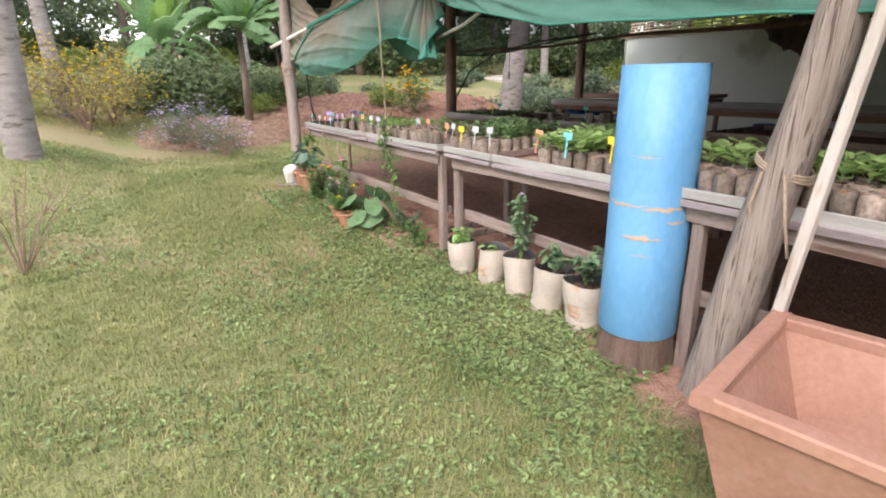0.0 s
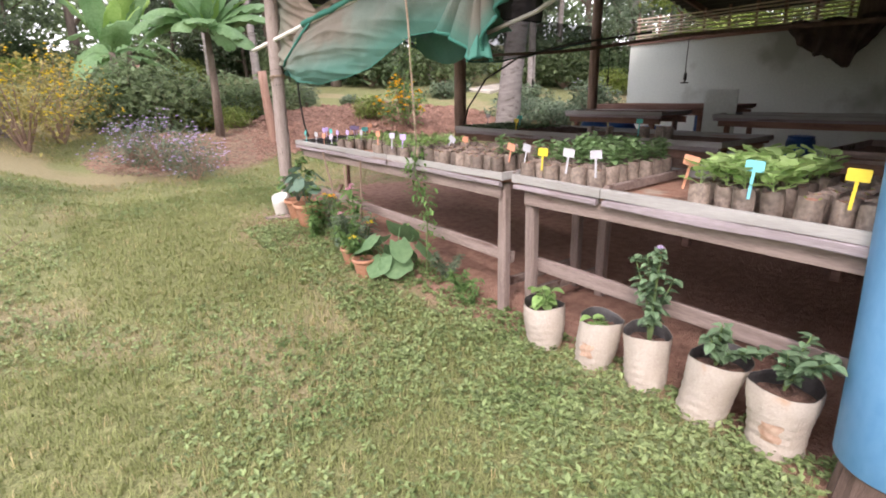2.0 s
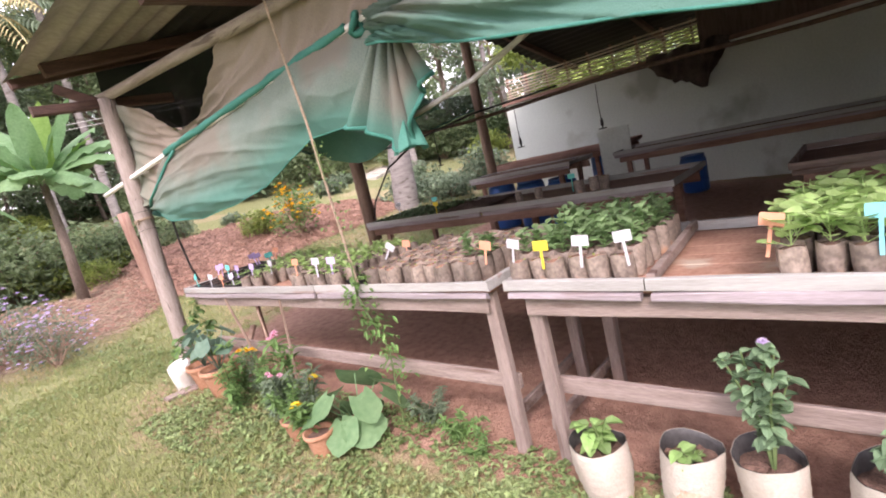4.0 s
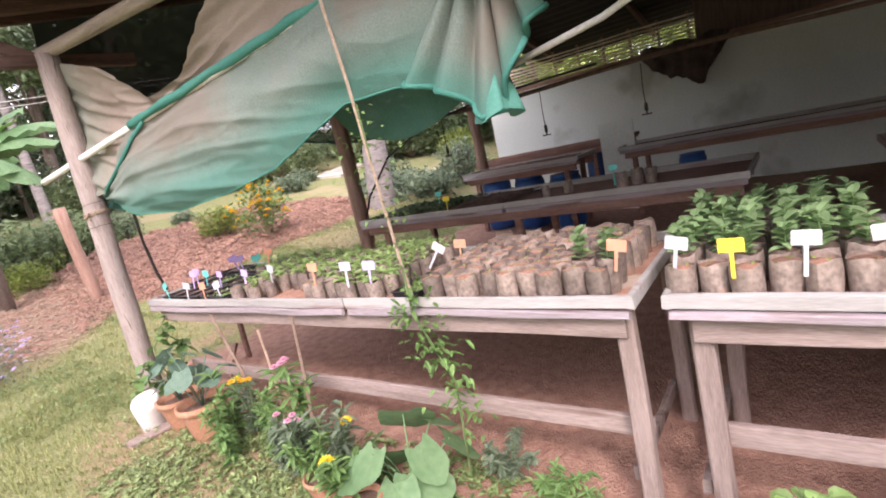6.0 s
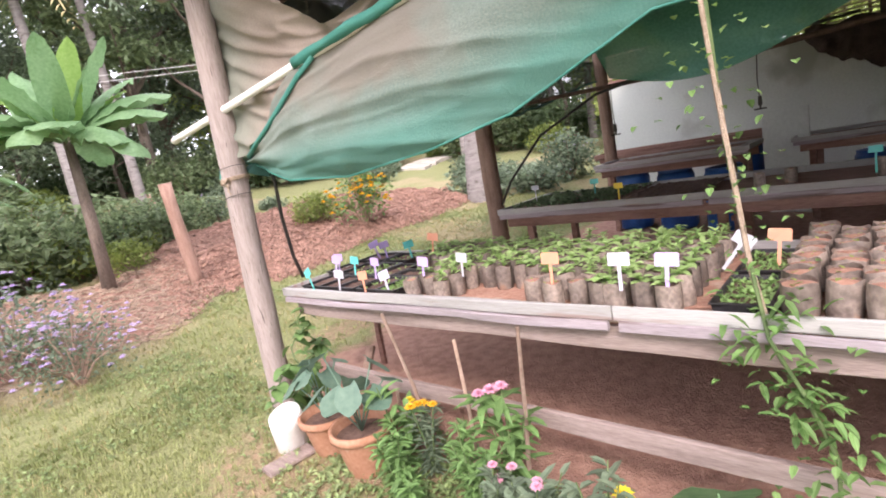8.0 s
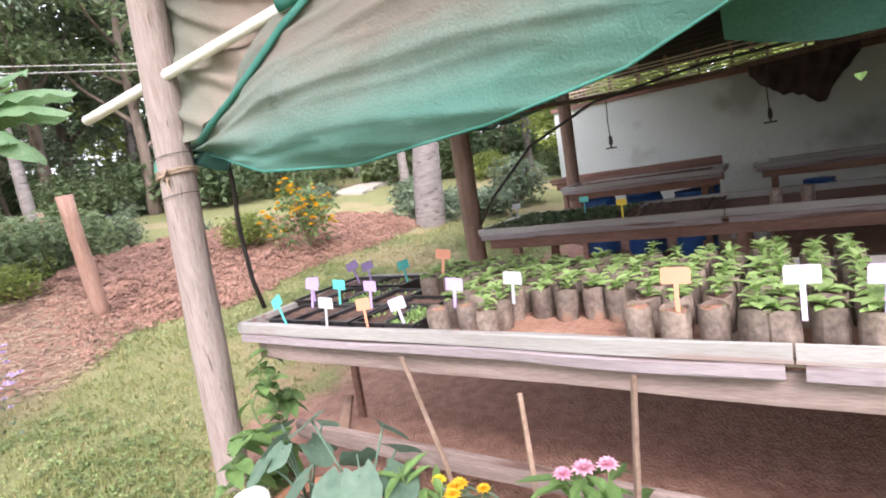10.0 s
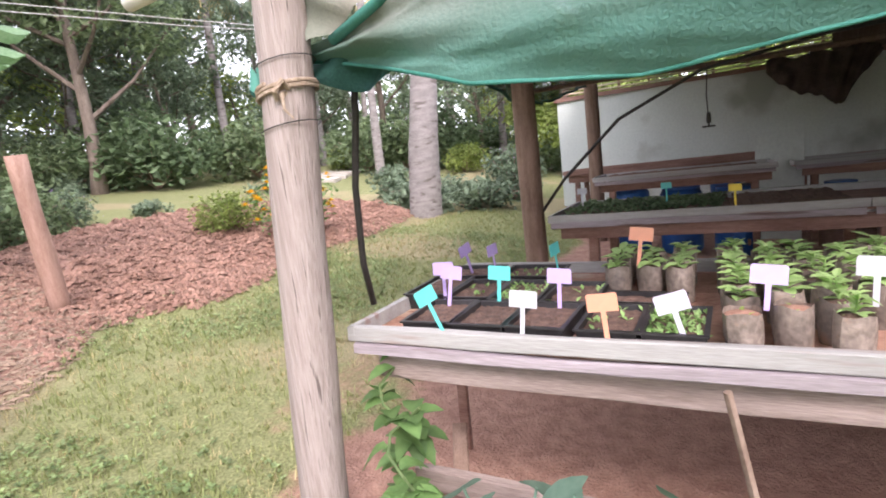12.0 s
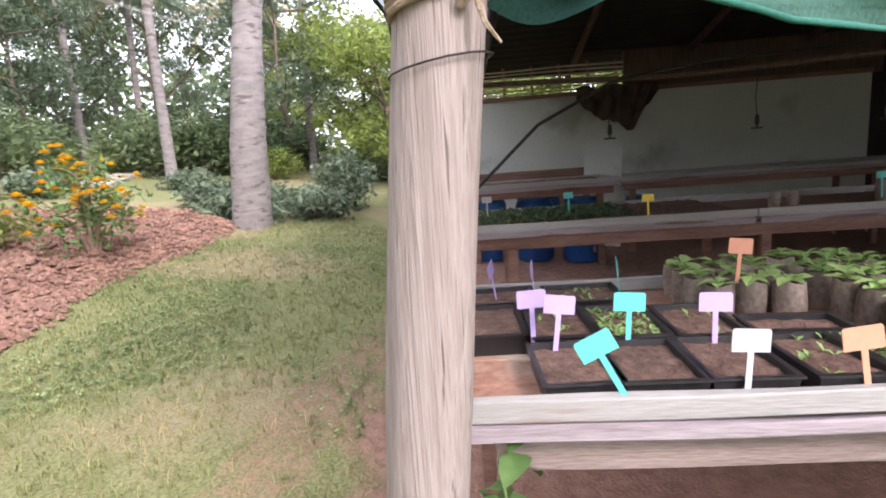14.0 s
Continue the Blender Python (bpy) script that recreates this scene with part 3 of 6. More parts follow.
bench(2.10, 3.02, 3.545, 7.09, 0.972, RIM_Y, PLANK_Y, DUSTY_PLANK, (3.61, ((2.72, 7.03),)), label="long weathered bench with whitewashed rim holding seedlings", joints=(4.98,))
bench(2.10, 3.02, -1.2, 3.455, 0.972, RIM_Y, PLANK_Y, DUSTY_PLANK, (3.36, 1.2, -0.9), label="long weathered bench with whitewashed rim behind the white sacks", joints=(0.4, 2.8))
bench(4.46, 5.45, 3.35, 7.10, 1.0, RIM_Y, DARK_PLANK, DARK_PLANK, (3.6, 5.2, 6.8), False, "dark wooden bench with a shallow soil bed", joints=(5.28,))
bench(4.46, 5.45, -2.5, 2.6, 1.0, PLANK_Y, DARK_PLANK, DARK_PLANK, (2.4, 0.2, -2.2), False, "dark wooden bench with a shallow soil bed")
bench(6.95, 7.75, 5.45, 7.25, 1.12, RIM_Y, DARK_PLANK, DARK_PLANK, (5.65, 7.05), False, "short dark wooden bench near the white wall")
bench(8.6, 9.4, 5.25, 8.0, 1.17, DARK_PLANK, DARK_PLANK, DARK_PLANK, (5.8, 7.8), False, "dark wooden bench against the white wall")
bench(7.9, 8.8, -1.5, 5.2, 1.06, RIM_Y, DARK_PLANK, DARK_PLANK, (5.0, 2.0, -1.2), False, "dark wooden bench deep inside the shed")

# ---- shade net ----
HEM1 = [(7.02, 1.75), (6.8, 1.69), (6.55, 1.605), (6.2, 1.57), (5.9, 1.595), (5.7, 1.612), (5.3, 1.685), (5.08, 1.775), (4.8, 1.90), (4.5, 1.90), (4.28, 1.87), (4.05, 1.78)]
TOP1 = [(7.1, 2.71), (6.53, 2.53), (6.14, 2.25), (5.86, 2.28), (5.6, 2.45), (5.45, 2.58), (5.3, 2.68), (3.7, 2.65)]


def rod_z(y):
    return 1.97 + 0.137 * (7.5 - y)


def rod_x(y):
    return 1.87 + 0.145 * (7.5 - y)


def pole_x(y):
    return 1.95 + 0.11 * (7.0 - y) if y > 3.5 else 2.335 + 0.02 * (3.5 - y)


def pole_z(y):
    return 2.74 - 0.02 * (7.0 - y) if y > 3.5 else 2.67


net = thing("shade_net", "faded green shade net tied up along the shed front", "shade net", (1.95, 3.0, 2.6))
net_inv = Matrix.Translation(-net.location)


def net_part(name, s, mat, label="", smooth=True):
    ob = part(name, s, mat, net, label, smooth)
    ob.matrix_basis = net_inv
    return ob


def shade_edges(ob, nu, nv, lo, left=0.0):
    """Stores how near each point of a sheet lies to its lower or end rim."""
    at = ob.data.attributes.new("edge", "FLOAT", "POINT")
    at.data.foreach_set("value", [min(0.75, (0.0 if lo >= 1 else smooth01(lo, 1.05, j / nv)) + left * (1 - smooth01(0, 0.16, i / nu))) for i in range(nu + 1) for j in range(nv + 1)])


def wrinkle(y, z, k=1.0):
    return k * (0.022 * noise.noise(Vector((y * 2.2, z * 5, 1))) + 0.010 * noise.noise(Vector((y * 7 + z * 6, z * 4, 2))) + 0.004 * noise.noise(Vector((y * 22, z * 6, 3))))


def crease(a, b, k=1.0, seed=0.0):
    """Sharp-edged folds running along a, spaced across b."""
    bend = 0.35 * noise.noise(Vector((a * 1.1, b * 1.5, seed + 3)))
    n1 = 1 - abs(noise.noise(Vector((a * 0.9 + bend, b * 7 + bend * 3, seed))))
    n2 = 1 - abs(noise.noise(Vector((a * 2.6 + bend * 2, b * 15, seed + 9))))
    return k * (0.030 * (n1 ** 4 - 0.45) + 0.010 * (n2 ** 4 - 0.45))


def split_z(y):
    """Height at which the net turns from its upper part into the belly: pinched at the corner post."""
    return 1.78 + (rod_z(y) - 1.78) * smooth01(6.98, 6.3, y)


def upper(u, v):
    y = 7.05 - 3.0 * u
    z = lerp(TOP1, y) * (1 - v) + split_z(y) * v
    x = (pole_x(y) + 0.03) * (1 - v) + (rod_x(y) + 0.02) * v + 0.05 * math.sin(v * math.pi) + 0.03 * math.sin(y * 9) * v * (1 - v)
    sag = (y - 5.9) ** 2 * 0.35
    return (x + wrinkle(y, z, 1.6) - crease(y, z - sag, 1.5, 2.0), y, z)


def belly(u, v):
    y = 7.05 - 3.0 * u
    z = split_z(y) * (1 - v) + lerp(HEM1, y) * v
    bulge = 0.08 * math.sin(v * math.pi * 0.85) * smooth01(0, 0.12, u)
    x = rod_x(y) - bulge + 0.04 * v * v + 0.07 * (1 - smooth01(0, 0.2, u))
    d = 7.09 - y
    gather = 0.02 * math.sin(34 * math.atan2(z - 1.76, d) / (1 + 0.6 * d)) * math.exp(-d / 0.75) + 0.012 * math.sin(z * 21 + y * 2.3 + 2 * noise.noise(Vector((y, z * 2, 4)))) * smooth01(0.1, 0.5, u)
    side = smooth01(0.03, 0.25, u)
    return (x + wrinkle(y, z, 1.0) + gather - crease(y, z * 0.9 - 0.16 * (y - 5.8) * v + 0.1 * (y - 6), 0.75 * (0.35 + 0.65 * side), 5.0), y, z)


s = Shape()
s.sheet(upper, 150, 44)
shade_edges(net_part("upper_net", s, NET_BROWN, "brownish faded net above the rod"), 150, 44, 2.0, 0.3)
s = Shape()
s.sheet(belly, 170, 60)
shade_edges(net_part("hanging_belly", s, NET, "grey-green net belly below the rod"), 170, 60, 0.42, 0.55)


def hem_tube(pts, r):
    t = Shape()
    t.tube(pts, r, 8, wobble=0.5)
    return t


net_part("hem", hem_tube([belly(i / 60, 1.0) for i in range(61)], 0.005), HEM, "emerald green hem")
FOLD = [(6.22, 2.13), (6.34, 2.06), (6.46, 1.97), (6.60, 1.88), (6.76, 1.81), (6.92, 1.775)]
net_part("gathered_fold", hem_tube([(belly((7.05 - y) / 3.0, max(0.0, (split_z(y) - z) / (split_z(y) - lerp(HEM1, y))))[0] - 0.012, y, z) for y, z in FOLD], 0.012), HEM, "emerald green gathered fold")


def scrap(u, v):
    y = 7.06 - 0.34 * u
    return (2.06 + 0.03 * math.sin(u * 9 + v * 4), y, 1.79 - (0.04 + 0.09 * math.sin(u * 2.6 + 0.3)) * v - 0.02 * u)


s = Shape()
s.sheet(scrap, 22, 10)
net_part("loose_end", s, DARK_NET, "dark green loose end behind the corner post")
net_part("rod_wrap", hem_tube([(rod_x(y) - 0.012, y, rod_z(y) + 0.008) for y in np.linspace(6.35, 4.3, 40)], 0.026), HEM, "emerald green wrapped edge")
# below y 0 the drape is unseen; hem lowered there to block daylight
HEM2 = [(3.95, 2.22), (3.6, 2.10), (3.2, 2.0), (2.86, 1.93), (2.17, 1.79), (1.63, 1.76), (0.8, 1.70), (0.1, 1.68), (-0.5, 1.05), (-4.2, 0.95)]


def second(u, v):
    y = 3.98 - 8.1 * u
    top = 2.44 + 0.2 * smooth01(0, 0.09, u)
    z = top * (1 - v) + lerp(HEM2, y) * v
    x = (pole_x(y) - 0.02) * (1 - v) + (2.12 - 0.08 * smooth01(0, 0.15, u)) * v - 0.12 * math.sin(v * math.pi) * smooth01(0, 0.1, u)
    near = 1 - smooth01(0.02, 0.3, u)
    fold = 0.035 * math.sin(v * 19 + u * 22) * v * (0.35 + near)
    d = 3.98 - y
    swoop = 2.5 * math.atan2(2.5 - z, 0.3 + d) * math.exp(-d * 0.5) + 0.6 * v
    fan_fold = 0.032 * math.sin(11 * math.atan2(2.52 - z, 0.3 + d) + 0.8 * math.sin(d * 2)) * math.exp(-d / 1.5) + 0.02 * math.sin(v * 16 + 1.2 * math.sin(d * 0.9) - d * 0.5) * math.exp(-d / 5)
    return (x + wrinkle(y, z, 1.5) + fold * 0.6 + fan_fold - crease(y * 0.6, swoop, 2.0 * (0.4 + 0.6 * near), 8.0), y, z + 0.03 * noise.noise(Vector((y * 1.5, 1, 7))) * v)


s = Shape()
s.sheet(second, 260, 60)
shade_edges(net_part("long_drape", s, NET, "long grey-green drape of net"), 260, 60, 0.55, 0.25)
net_part("hem", hem_tube([second(i / 90, 1.0) for i in range(91)], 0.007), HEM, "emerald green hem")


LOWER = [(0.0, 4.42, 1.90), (0.3, 4.22, 1.82), (0.5, 4.06, 1.68), (0.62, 3.99, 1.70), (0.8, 3.88, 1.93), (1.0, 3.78, 2.02)]


def fan(u, v):
    yb, zb = lerp([(a, b) for a, b, c in LOWER], u), lerp([(a, c) for a, b, c in LOWER], u)
    ya, za = 4.02 - 0.1 * u, 2.43 + 0.02 * u
    y, z = ya + (yb - ya) * v ** 1.25, za + (zb - za) * v
    return (rod_x(y) - 0.05 - 0.05 * math.sin(v * 2.4) + 0.034 * math.sin(u * 30 + v * 2) * (0.35 + 0.65 * v), y + 0.012 * math.sin(u * 30), z)


s = Shape()
s.sheet(fan, 70, 24)
shade_edges(net_part("tied_fold", s, NET, "tied pleated fold of grey-green net"), 70, 24, 0.7, 0.15)
net_part("fold_hem", hem_tube([fan(i / 40, 1.0) for i in range(41)], 0.013), HEM, "emerald green hem")
net_part("tie", hem_tube([(rod_x(4.2) - 0.03 + 0.03 * math.cos(a), 4.2 + 0.03 * math.sin(a * 2), rod_z(4.2) - 0.02 + 0.05 * math.sin(a)) for a in np.linspace(0, 6.28, 14)], 0.022), HEM, "green tie")
s = Shape()
s.sheet(lambda u, v: (rod_x(4.02) - 0.05 + 0.06 * math.cos(u * 6.283) * (0.5 + v), 4.03 + (0.05 + 0.02 * math.sin(u * 25)) * math.sin(u * 6.283) * (0.6 + v), 1.92 - 0.24 * v + 0.02 * math.sin(u * 12)), 30, 8)
net_part("net_knot", s, NET_GREEN, "knotted end of green net")


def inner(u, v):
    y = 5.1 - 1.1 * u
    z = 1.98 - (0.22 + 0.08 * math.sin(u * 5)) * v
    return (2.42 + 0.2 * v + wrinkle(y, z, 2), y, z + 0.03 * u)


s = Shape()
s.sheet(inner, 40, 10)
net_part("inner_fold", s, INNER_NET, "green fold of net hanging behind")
END_HEM = [(3.1, 2.32), (3.4, 2.28), (4.2, 2.0), (4.75, 1.90), (5.5, 1.89), (6.2, 1.99), (7.3, 2.19), (8.0, 2.28)]


def end_net(u, v):
    x = 3.1 + 4.9 * u
    z = 2.52 * (1 - v) + lerp(END_HEM, x) * v
    return (x, 7.42 + wrinkle(x, z, 2.0) + 0.03 * math.sin(x * 8 + v * 5) * v, z + 0.015 * noise.noise(Vector((x * 4, 2, 3))) * v)


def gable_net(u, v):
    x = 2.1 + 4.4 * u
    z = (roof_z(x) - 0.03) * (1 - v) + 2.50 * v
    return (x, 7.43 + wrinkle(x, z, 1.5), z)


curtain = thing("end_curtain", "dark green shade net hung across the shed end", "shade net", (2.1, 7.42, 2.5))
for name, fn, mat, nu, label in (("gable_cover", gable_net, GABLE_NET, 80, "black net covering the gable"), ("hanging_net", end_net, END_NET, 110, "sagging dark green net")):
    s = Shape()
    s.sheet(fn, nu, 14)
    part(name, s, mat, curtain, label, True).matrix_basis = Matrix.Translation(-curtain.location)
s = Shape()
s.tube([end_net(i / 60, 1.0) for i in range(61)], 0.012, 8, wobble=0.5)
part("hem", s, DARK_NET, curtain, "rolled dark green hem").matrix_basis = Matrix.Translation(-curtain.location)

s = Shape()
s.tube([(rod_x(y), y, rod_z(y)) for y in np.linspace(7.5, 3.9, 30)], 0.021, 12)
single("net_rod", s, WHITE_PIPE, "white pipe rod that the shade net is rolled on", "pipe", smooth=True)

s = Shape()
s.tube([(pole_x(y) + 0.01 * math.sin(y * 3), y, pole_z(y) + 0.015 * math.sin(y * 0.9)) for y in np.linspace(7.3, -4, 44)], [0.042 * (1.08 if i % 6 == 0 else 1) for i in range(44)], 10)
single("eave_pole", s, EAVE_POLE, "long weathered wooden pole carried under the eave", "pole", smooth=True)

# bindings on the corner post


def post_ring(z, r, turns, rise, seed):
    q = random.Random(seed)
    f = (z - 0.0) / 2.72
    cx, cy = 1.985 - 0.04 * f, 7.212 - 0.26 * f
    return [(cx + (0.076 + q.uniform(0, 0.004)) * math.cos(a), cy + (0.076 + q.uniform(0, 0.004)) * math.sin(a), z + rise * a / 6.283 + 0.012 * math.sin(a + seed)) for a in np.linspace(0, 6.283 * turns, int(16 * turns))]


for z, r, turns, rise, mat, label, name in ((1.655, 0.0055, 2.5, 0.011, ROPE, "jute rope wound round the corner post", "rope_ring"), (1.735, 0.0016, 1.0, 0.0, CABLE, "thin wire round the corner post", "wire_ring"), (1.575, 0.0016, 1.0, 0.0, CABLE, "thin wire round the corner post", "wire_ring")):
    s = Shape()
    s.tube(post_ring(z, r, turns, rise, 3), r, 6)
    single(name, s, mat, label, "binding")
s = Shape()
s.tube([(1.91, 7.005, 1.665), (1.885, 7.0, 1.68), (1.87, 7.015, 1.655), (1.885, 7.025, 1.64), (1.91, 7.015, 1.655)], 0.008, 6)
s.tube([(1.885, 7.005, 1.65), (1.875, 6.995, 1.61), (1.88, 6.975, 1.585)], [0.006, 0.004, 0.002], 5)
single("rope_knot", s, ROPE, "frayed jute knot on the corner post", "knot")
s = Shape()
s.sheet(lambda u, v: (1.935 + (0.015 + 0.012 * v) * math.cos(u * 6.283), 7.125 + (0.015 + 0.01 * v) * math.sin(u * 6.283), 1.735 - 0.06 * v + 0.008 * math.sin(u * 19)), 16, 5)
single("net_tuft", s, NET_GREEN, "scrap of green net tied to the corner post", "net scrap")

# ---- blue sleeve on its stump ----
STRAW_TORN = plain("torn_plastic_edge", (0.50, 0.36, 0.26), 0.8)
sleeve = thing("sleeved_stump", "light blue plastic sleeve on a dark wooden stump", "stump", (2.07, 1.42, -0.05))
prof = [(0.235, 0.225), (0.24, 0.23), (0.238, 0.7), (0.241, 1.1), (0.24, 1.598), (0.236, 1.60), (0.228, 1.60), (0.226, 1.2), (0.226, 0.24), (0.23, 0.225)]
s = Shape()
s.lathe([(r * 0.9, z) for r, z in prof], 40, squash=0.96)
s.v = [(x + 0.075 * z, y + 0.05 * z, z) for x, y, z in s.v]
part("sleeve", s, BLUE, sleeve, "scratched light blue plastic sleeve", True)
s = Shape()
s.lathe([(0.215, 0.0), (0.205, 0.03), (0.195, 0.12), (0.185, 0.22), (0.16, 0.4), (0.1, 0.42)], 44)
s.v = [(x * (1 + 0.07 * noise.noise(Vector((math.atan2(y, x) * 9, z, 5)))), y * (1 + 0.07 * noise.noise(Vector((math.atan2(y, x) * 9, z, 5)))), z) for x, y, z in s.v]
part("stump", s, BLACK_WOOD, sleeve, "dark wooden stump")


def scratch(a0, a1, z, h, seed):
    """A torn line on the sleeve, a millimetre proud of it."""
    t = Shape()
    n = 14
    for i in range(n + 1):
        a = radians(a0 + (a1 - a0) * i / n)
        w = h * (0.15 + abs(noise.noise(Vector((i * 0.7, seed, 0))))) * math.sin(math.pi * (i + 0.3) / (n + 0.6))
        zz = z + 0.012 * noise.noise(Vector((i * 0.35, seed, 4)))
        for dz in (-w, w):
            zc = zz + dz
            t.v.append((0.2178 * math.cos(a) + 0.075 * zc, 0.2178 * 0.96 * math.sin(a) + 0.05 * zc, zc))
    t.f = [(2 * i, 2 * i + 2, 2 * i + 3, 2 * i + 1) for i in range(n)]
    return t


for a0, a1, z, h, k in ((150, 215, 0.93, 0.028, 1), (205, 268, 0.92, 0.03, 2), (180, 240, 0.77, 0.034, 3), (185, 225, 1.17, 0.01, 4), (240, 268, 0.85, 0.024, 5), (190, 230, 0.68, 0.006, 6)):
    part("tear", scratch(a0, a1, z, h, k), STRAW_TORN, sleeve, "brown torn line")

# ---- white sacks ----
def sack(x, y, tall, r, lean, seed):
    q = random.Random(seed)
    t = thing("grow_sack", "white woven grow sack filled with soil on the ground", "grow bag", (x, y, surface(x, y) - 0.01), "grow sacks beside the bench")
    s = Shape()
    n, rows = 26, 22

    def skin(u, v):
        a = u * 2 * math.pi
        rr = r * (0.84 + 0.17 * smooth01(0.0, 0.9, v) + 0.03 * math.sin(v * 6 + seed)) * (1 + 0.05 * math.sin(2 * a + seed) + 0.02 * math.sin(9 * a + 4 * v + seed)) + 0.004 * math.sin(v * 42 + 2 * math.sin(3 * a + seed)) * (1 - v)
        return (rr * math.cos(a) + lean[0] * v, rr * math.sin(a) + lean[1] * v, tall * v + (0.012 * math.sin(2 * a + seed) if v > 0.95 else 0))

    s.sheet(skin, n, rows)
    body = part("sack", s, SACK, t, "", True)
    s = Shape()
    s.sheet(lambda u, v: Vector(skin(u, 1.0 - 0.3 * v)) - Vector((math.cos(u * 2 * math.pi), math.sin(u * 2 * math.pi), 0)) * (0.003 + 0.007 * min(1.0, v * 6)), n, 6)
    part("lining", s, LINING, body, "dark grey inner lining", True)
    if seed in (12, 15):
        s = Shape()
        s.sheet(lambda u, v: Vector(skin(0.52 + 0.10 * (u - 0.5) + 0.012 * math.sin(v * 9), 0.30 + 0.28 * v)) * 1.0 + Vector((math.cos((0.52 + 0.10 * (u - 0.5)) * 6.283) * 0.003, math.sin((0.52 + 0.10 * (u - 0.5)) * 6.283) * 0.003, 0)), 6, 8)
        part("print", s, SACK_PRINT, body, "faded brown printed patch", True)
    s = Shape()
    s.sheet(lambda u, v: Vector(skin(u, 0.78)) * (0.97 * v) + Vector((lean[0] * 0.75 * (1 - v), lean[1] * 0.75 * (1 - v), tall * 0.78 * (1 - v) + 0.015 * q.random())), n, 4)
    part("soil", s, SOIL, t)
    return t


SACKS = ((2.02, 3.13, 0.275, 0.121, (0, 0.015)), (2.05, 2.80, 0.285, 0.119, (0.02, -0.03)), (2.09, 2.50, 0.295, 0.122, (0.0, 0.015)), (2.07, 2.20, 0.315, 0.13, (0.02, -0.05)), (2.10, 1.89, 0.32, 0.13, (-0.01, 0.0)))
for i, (x, y, tall, r, lean) in enumerate(SACKS):
    sack(x + 0.02, y - 0.05, tall, r, lean, 11 + i)

# ---- leaning post, white batten and square planter ----
s = Shape()
n = 18
s.tube([(2.03 + 0.10 * i / n, 1.02 - 0.42 * i / n, -0.2 + 2.85 * i / n) for i in range(n + 1)], [0.105 - 0.025 * i / n for i in range(n + 1)], 18, wobble=0.22)
single("leaning_post", s, OLD_POST, "leaning weathered grey tree-trunk post under the shed eave", "post", smooth=True)
s = Shape()
s.plank((1.80, 0.70, -0.05), (2.02, 0.50, 2.5), 0.05, 0.04, 0.003, 14, up=(0, 1, 0))
single("white_batten", s, DULL_WHITE, "thin white-painted wooden batten leaning on the post", "batten")
s = Shape()
for k in range(3):
    z = 1.12 + 0.012 * k
    s.tube([(2.09 + 0.105 * math.cos(a), 0.83 + 0.105 * math.sin(a), z + 0.04 * math.sin(a)) for a in np.linspace(0, 2 * math.pi, 17)], 0.006, 6)
s.tube([(1.98, 0.86, 1.12), (1.965, 0.88, 0.98), (1.99, 0.86, 0.85), (1.97, 0.88, 0.72)], 0.006, 6)
s.tube([(1.97, 0.77, 1.12), (1.93, 0.72, 0.95), (1.96, 0.70, 0.8)], 0.006, 6)
single("rope_binding", s, ROPE, "frayed rope tied round the leaning post", "rope")

planter = thing("planter_box", "square pink-brown tapered planter box standing on the ground", "planter", (1.53, 0.24, 0.0))


def taper(half_top, half_low, z_top, z_low):
    return [(sx * h, sy * h * 0.9, z) for h, z in ((half_low, z_low), (half_top, z_top)) for sx, sy in ((-1, -1), (1, -1), (1, 1), (-1, 1))]


s = Shape()
s.v = taper(0.38, 0.24, 0.60, 0.0) + taper(0.335, 0.12, 0.60, 0.16)
s.f = [(3, 2, 1, 0)] + [(i, (i + 1) % 4, 4 + (i + 1) % 4, 4 + i) for i in range(4)] + [(4 + i, 4 + (i + 1) % 4, 12 + (i + 1) % 4, 12 + i) for i in range(4)] + [(12 + i, 12 + (i + 1) % 4, 8 + (i + 1) % 4, 8 + i) for i in range(4)] + [(8, 9, 10, 11)]
planter_body = part("body", s, PINKBOX, planter)
for sx, sy in ((1, 0), (-1, 0), (0, 1), (0, -1)):
    s = Shape()
    if sx:
        s.plank((sx * 0.36, -0.35, 0.60), (sx * 0.36, 0.35, 0.60), 0.07, 0.05, 0.004, 6)
    else:
        s.plank((-0.395, sy * 0.325, 0.603), (0.395, sy * 0.325, 0.603), 0.065, 0.05, 0.004, 6)
    part("rim", s, PINKBOX, planter_body)
planter.rotation_euler[2] = radians(11)
for k in range(4):
    s = Shape()
    s.tube([(2.0 + 0.14 * k, 0.15 - 0.1 * k, surface(2, 0.1)), (2.0 + 0.14 * k, 0.15 - 0.1 * k, 0.45)], 0.008, 6)
    q = random.Random(k)
    for j in range(9):
        a = j * 2.4 + k
        s.leaf((2.0 + 0.14 * k, 0.15 - 0.1 * k, 0.30 + 0.02 * j), (math.cos(a), math.sin(a), 0.35), 0.2, 0.11, 0.4, segs=3)
    single("broadleaf_plant", s, LEAF_FRESH, "bright green broad-leaved plant growing under the bench", "plant", group="plants under the bench")

# ---- seedlings on the benches ----
DECK = 0.929


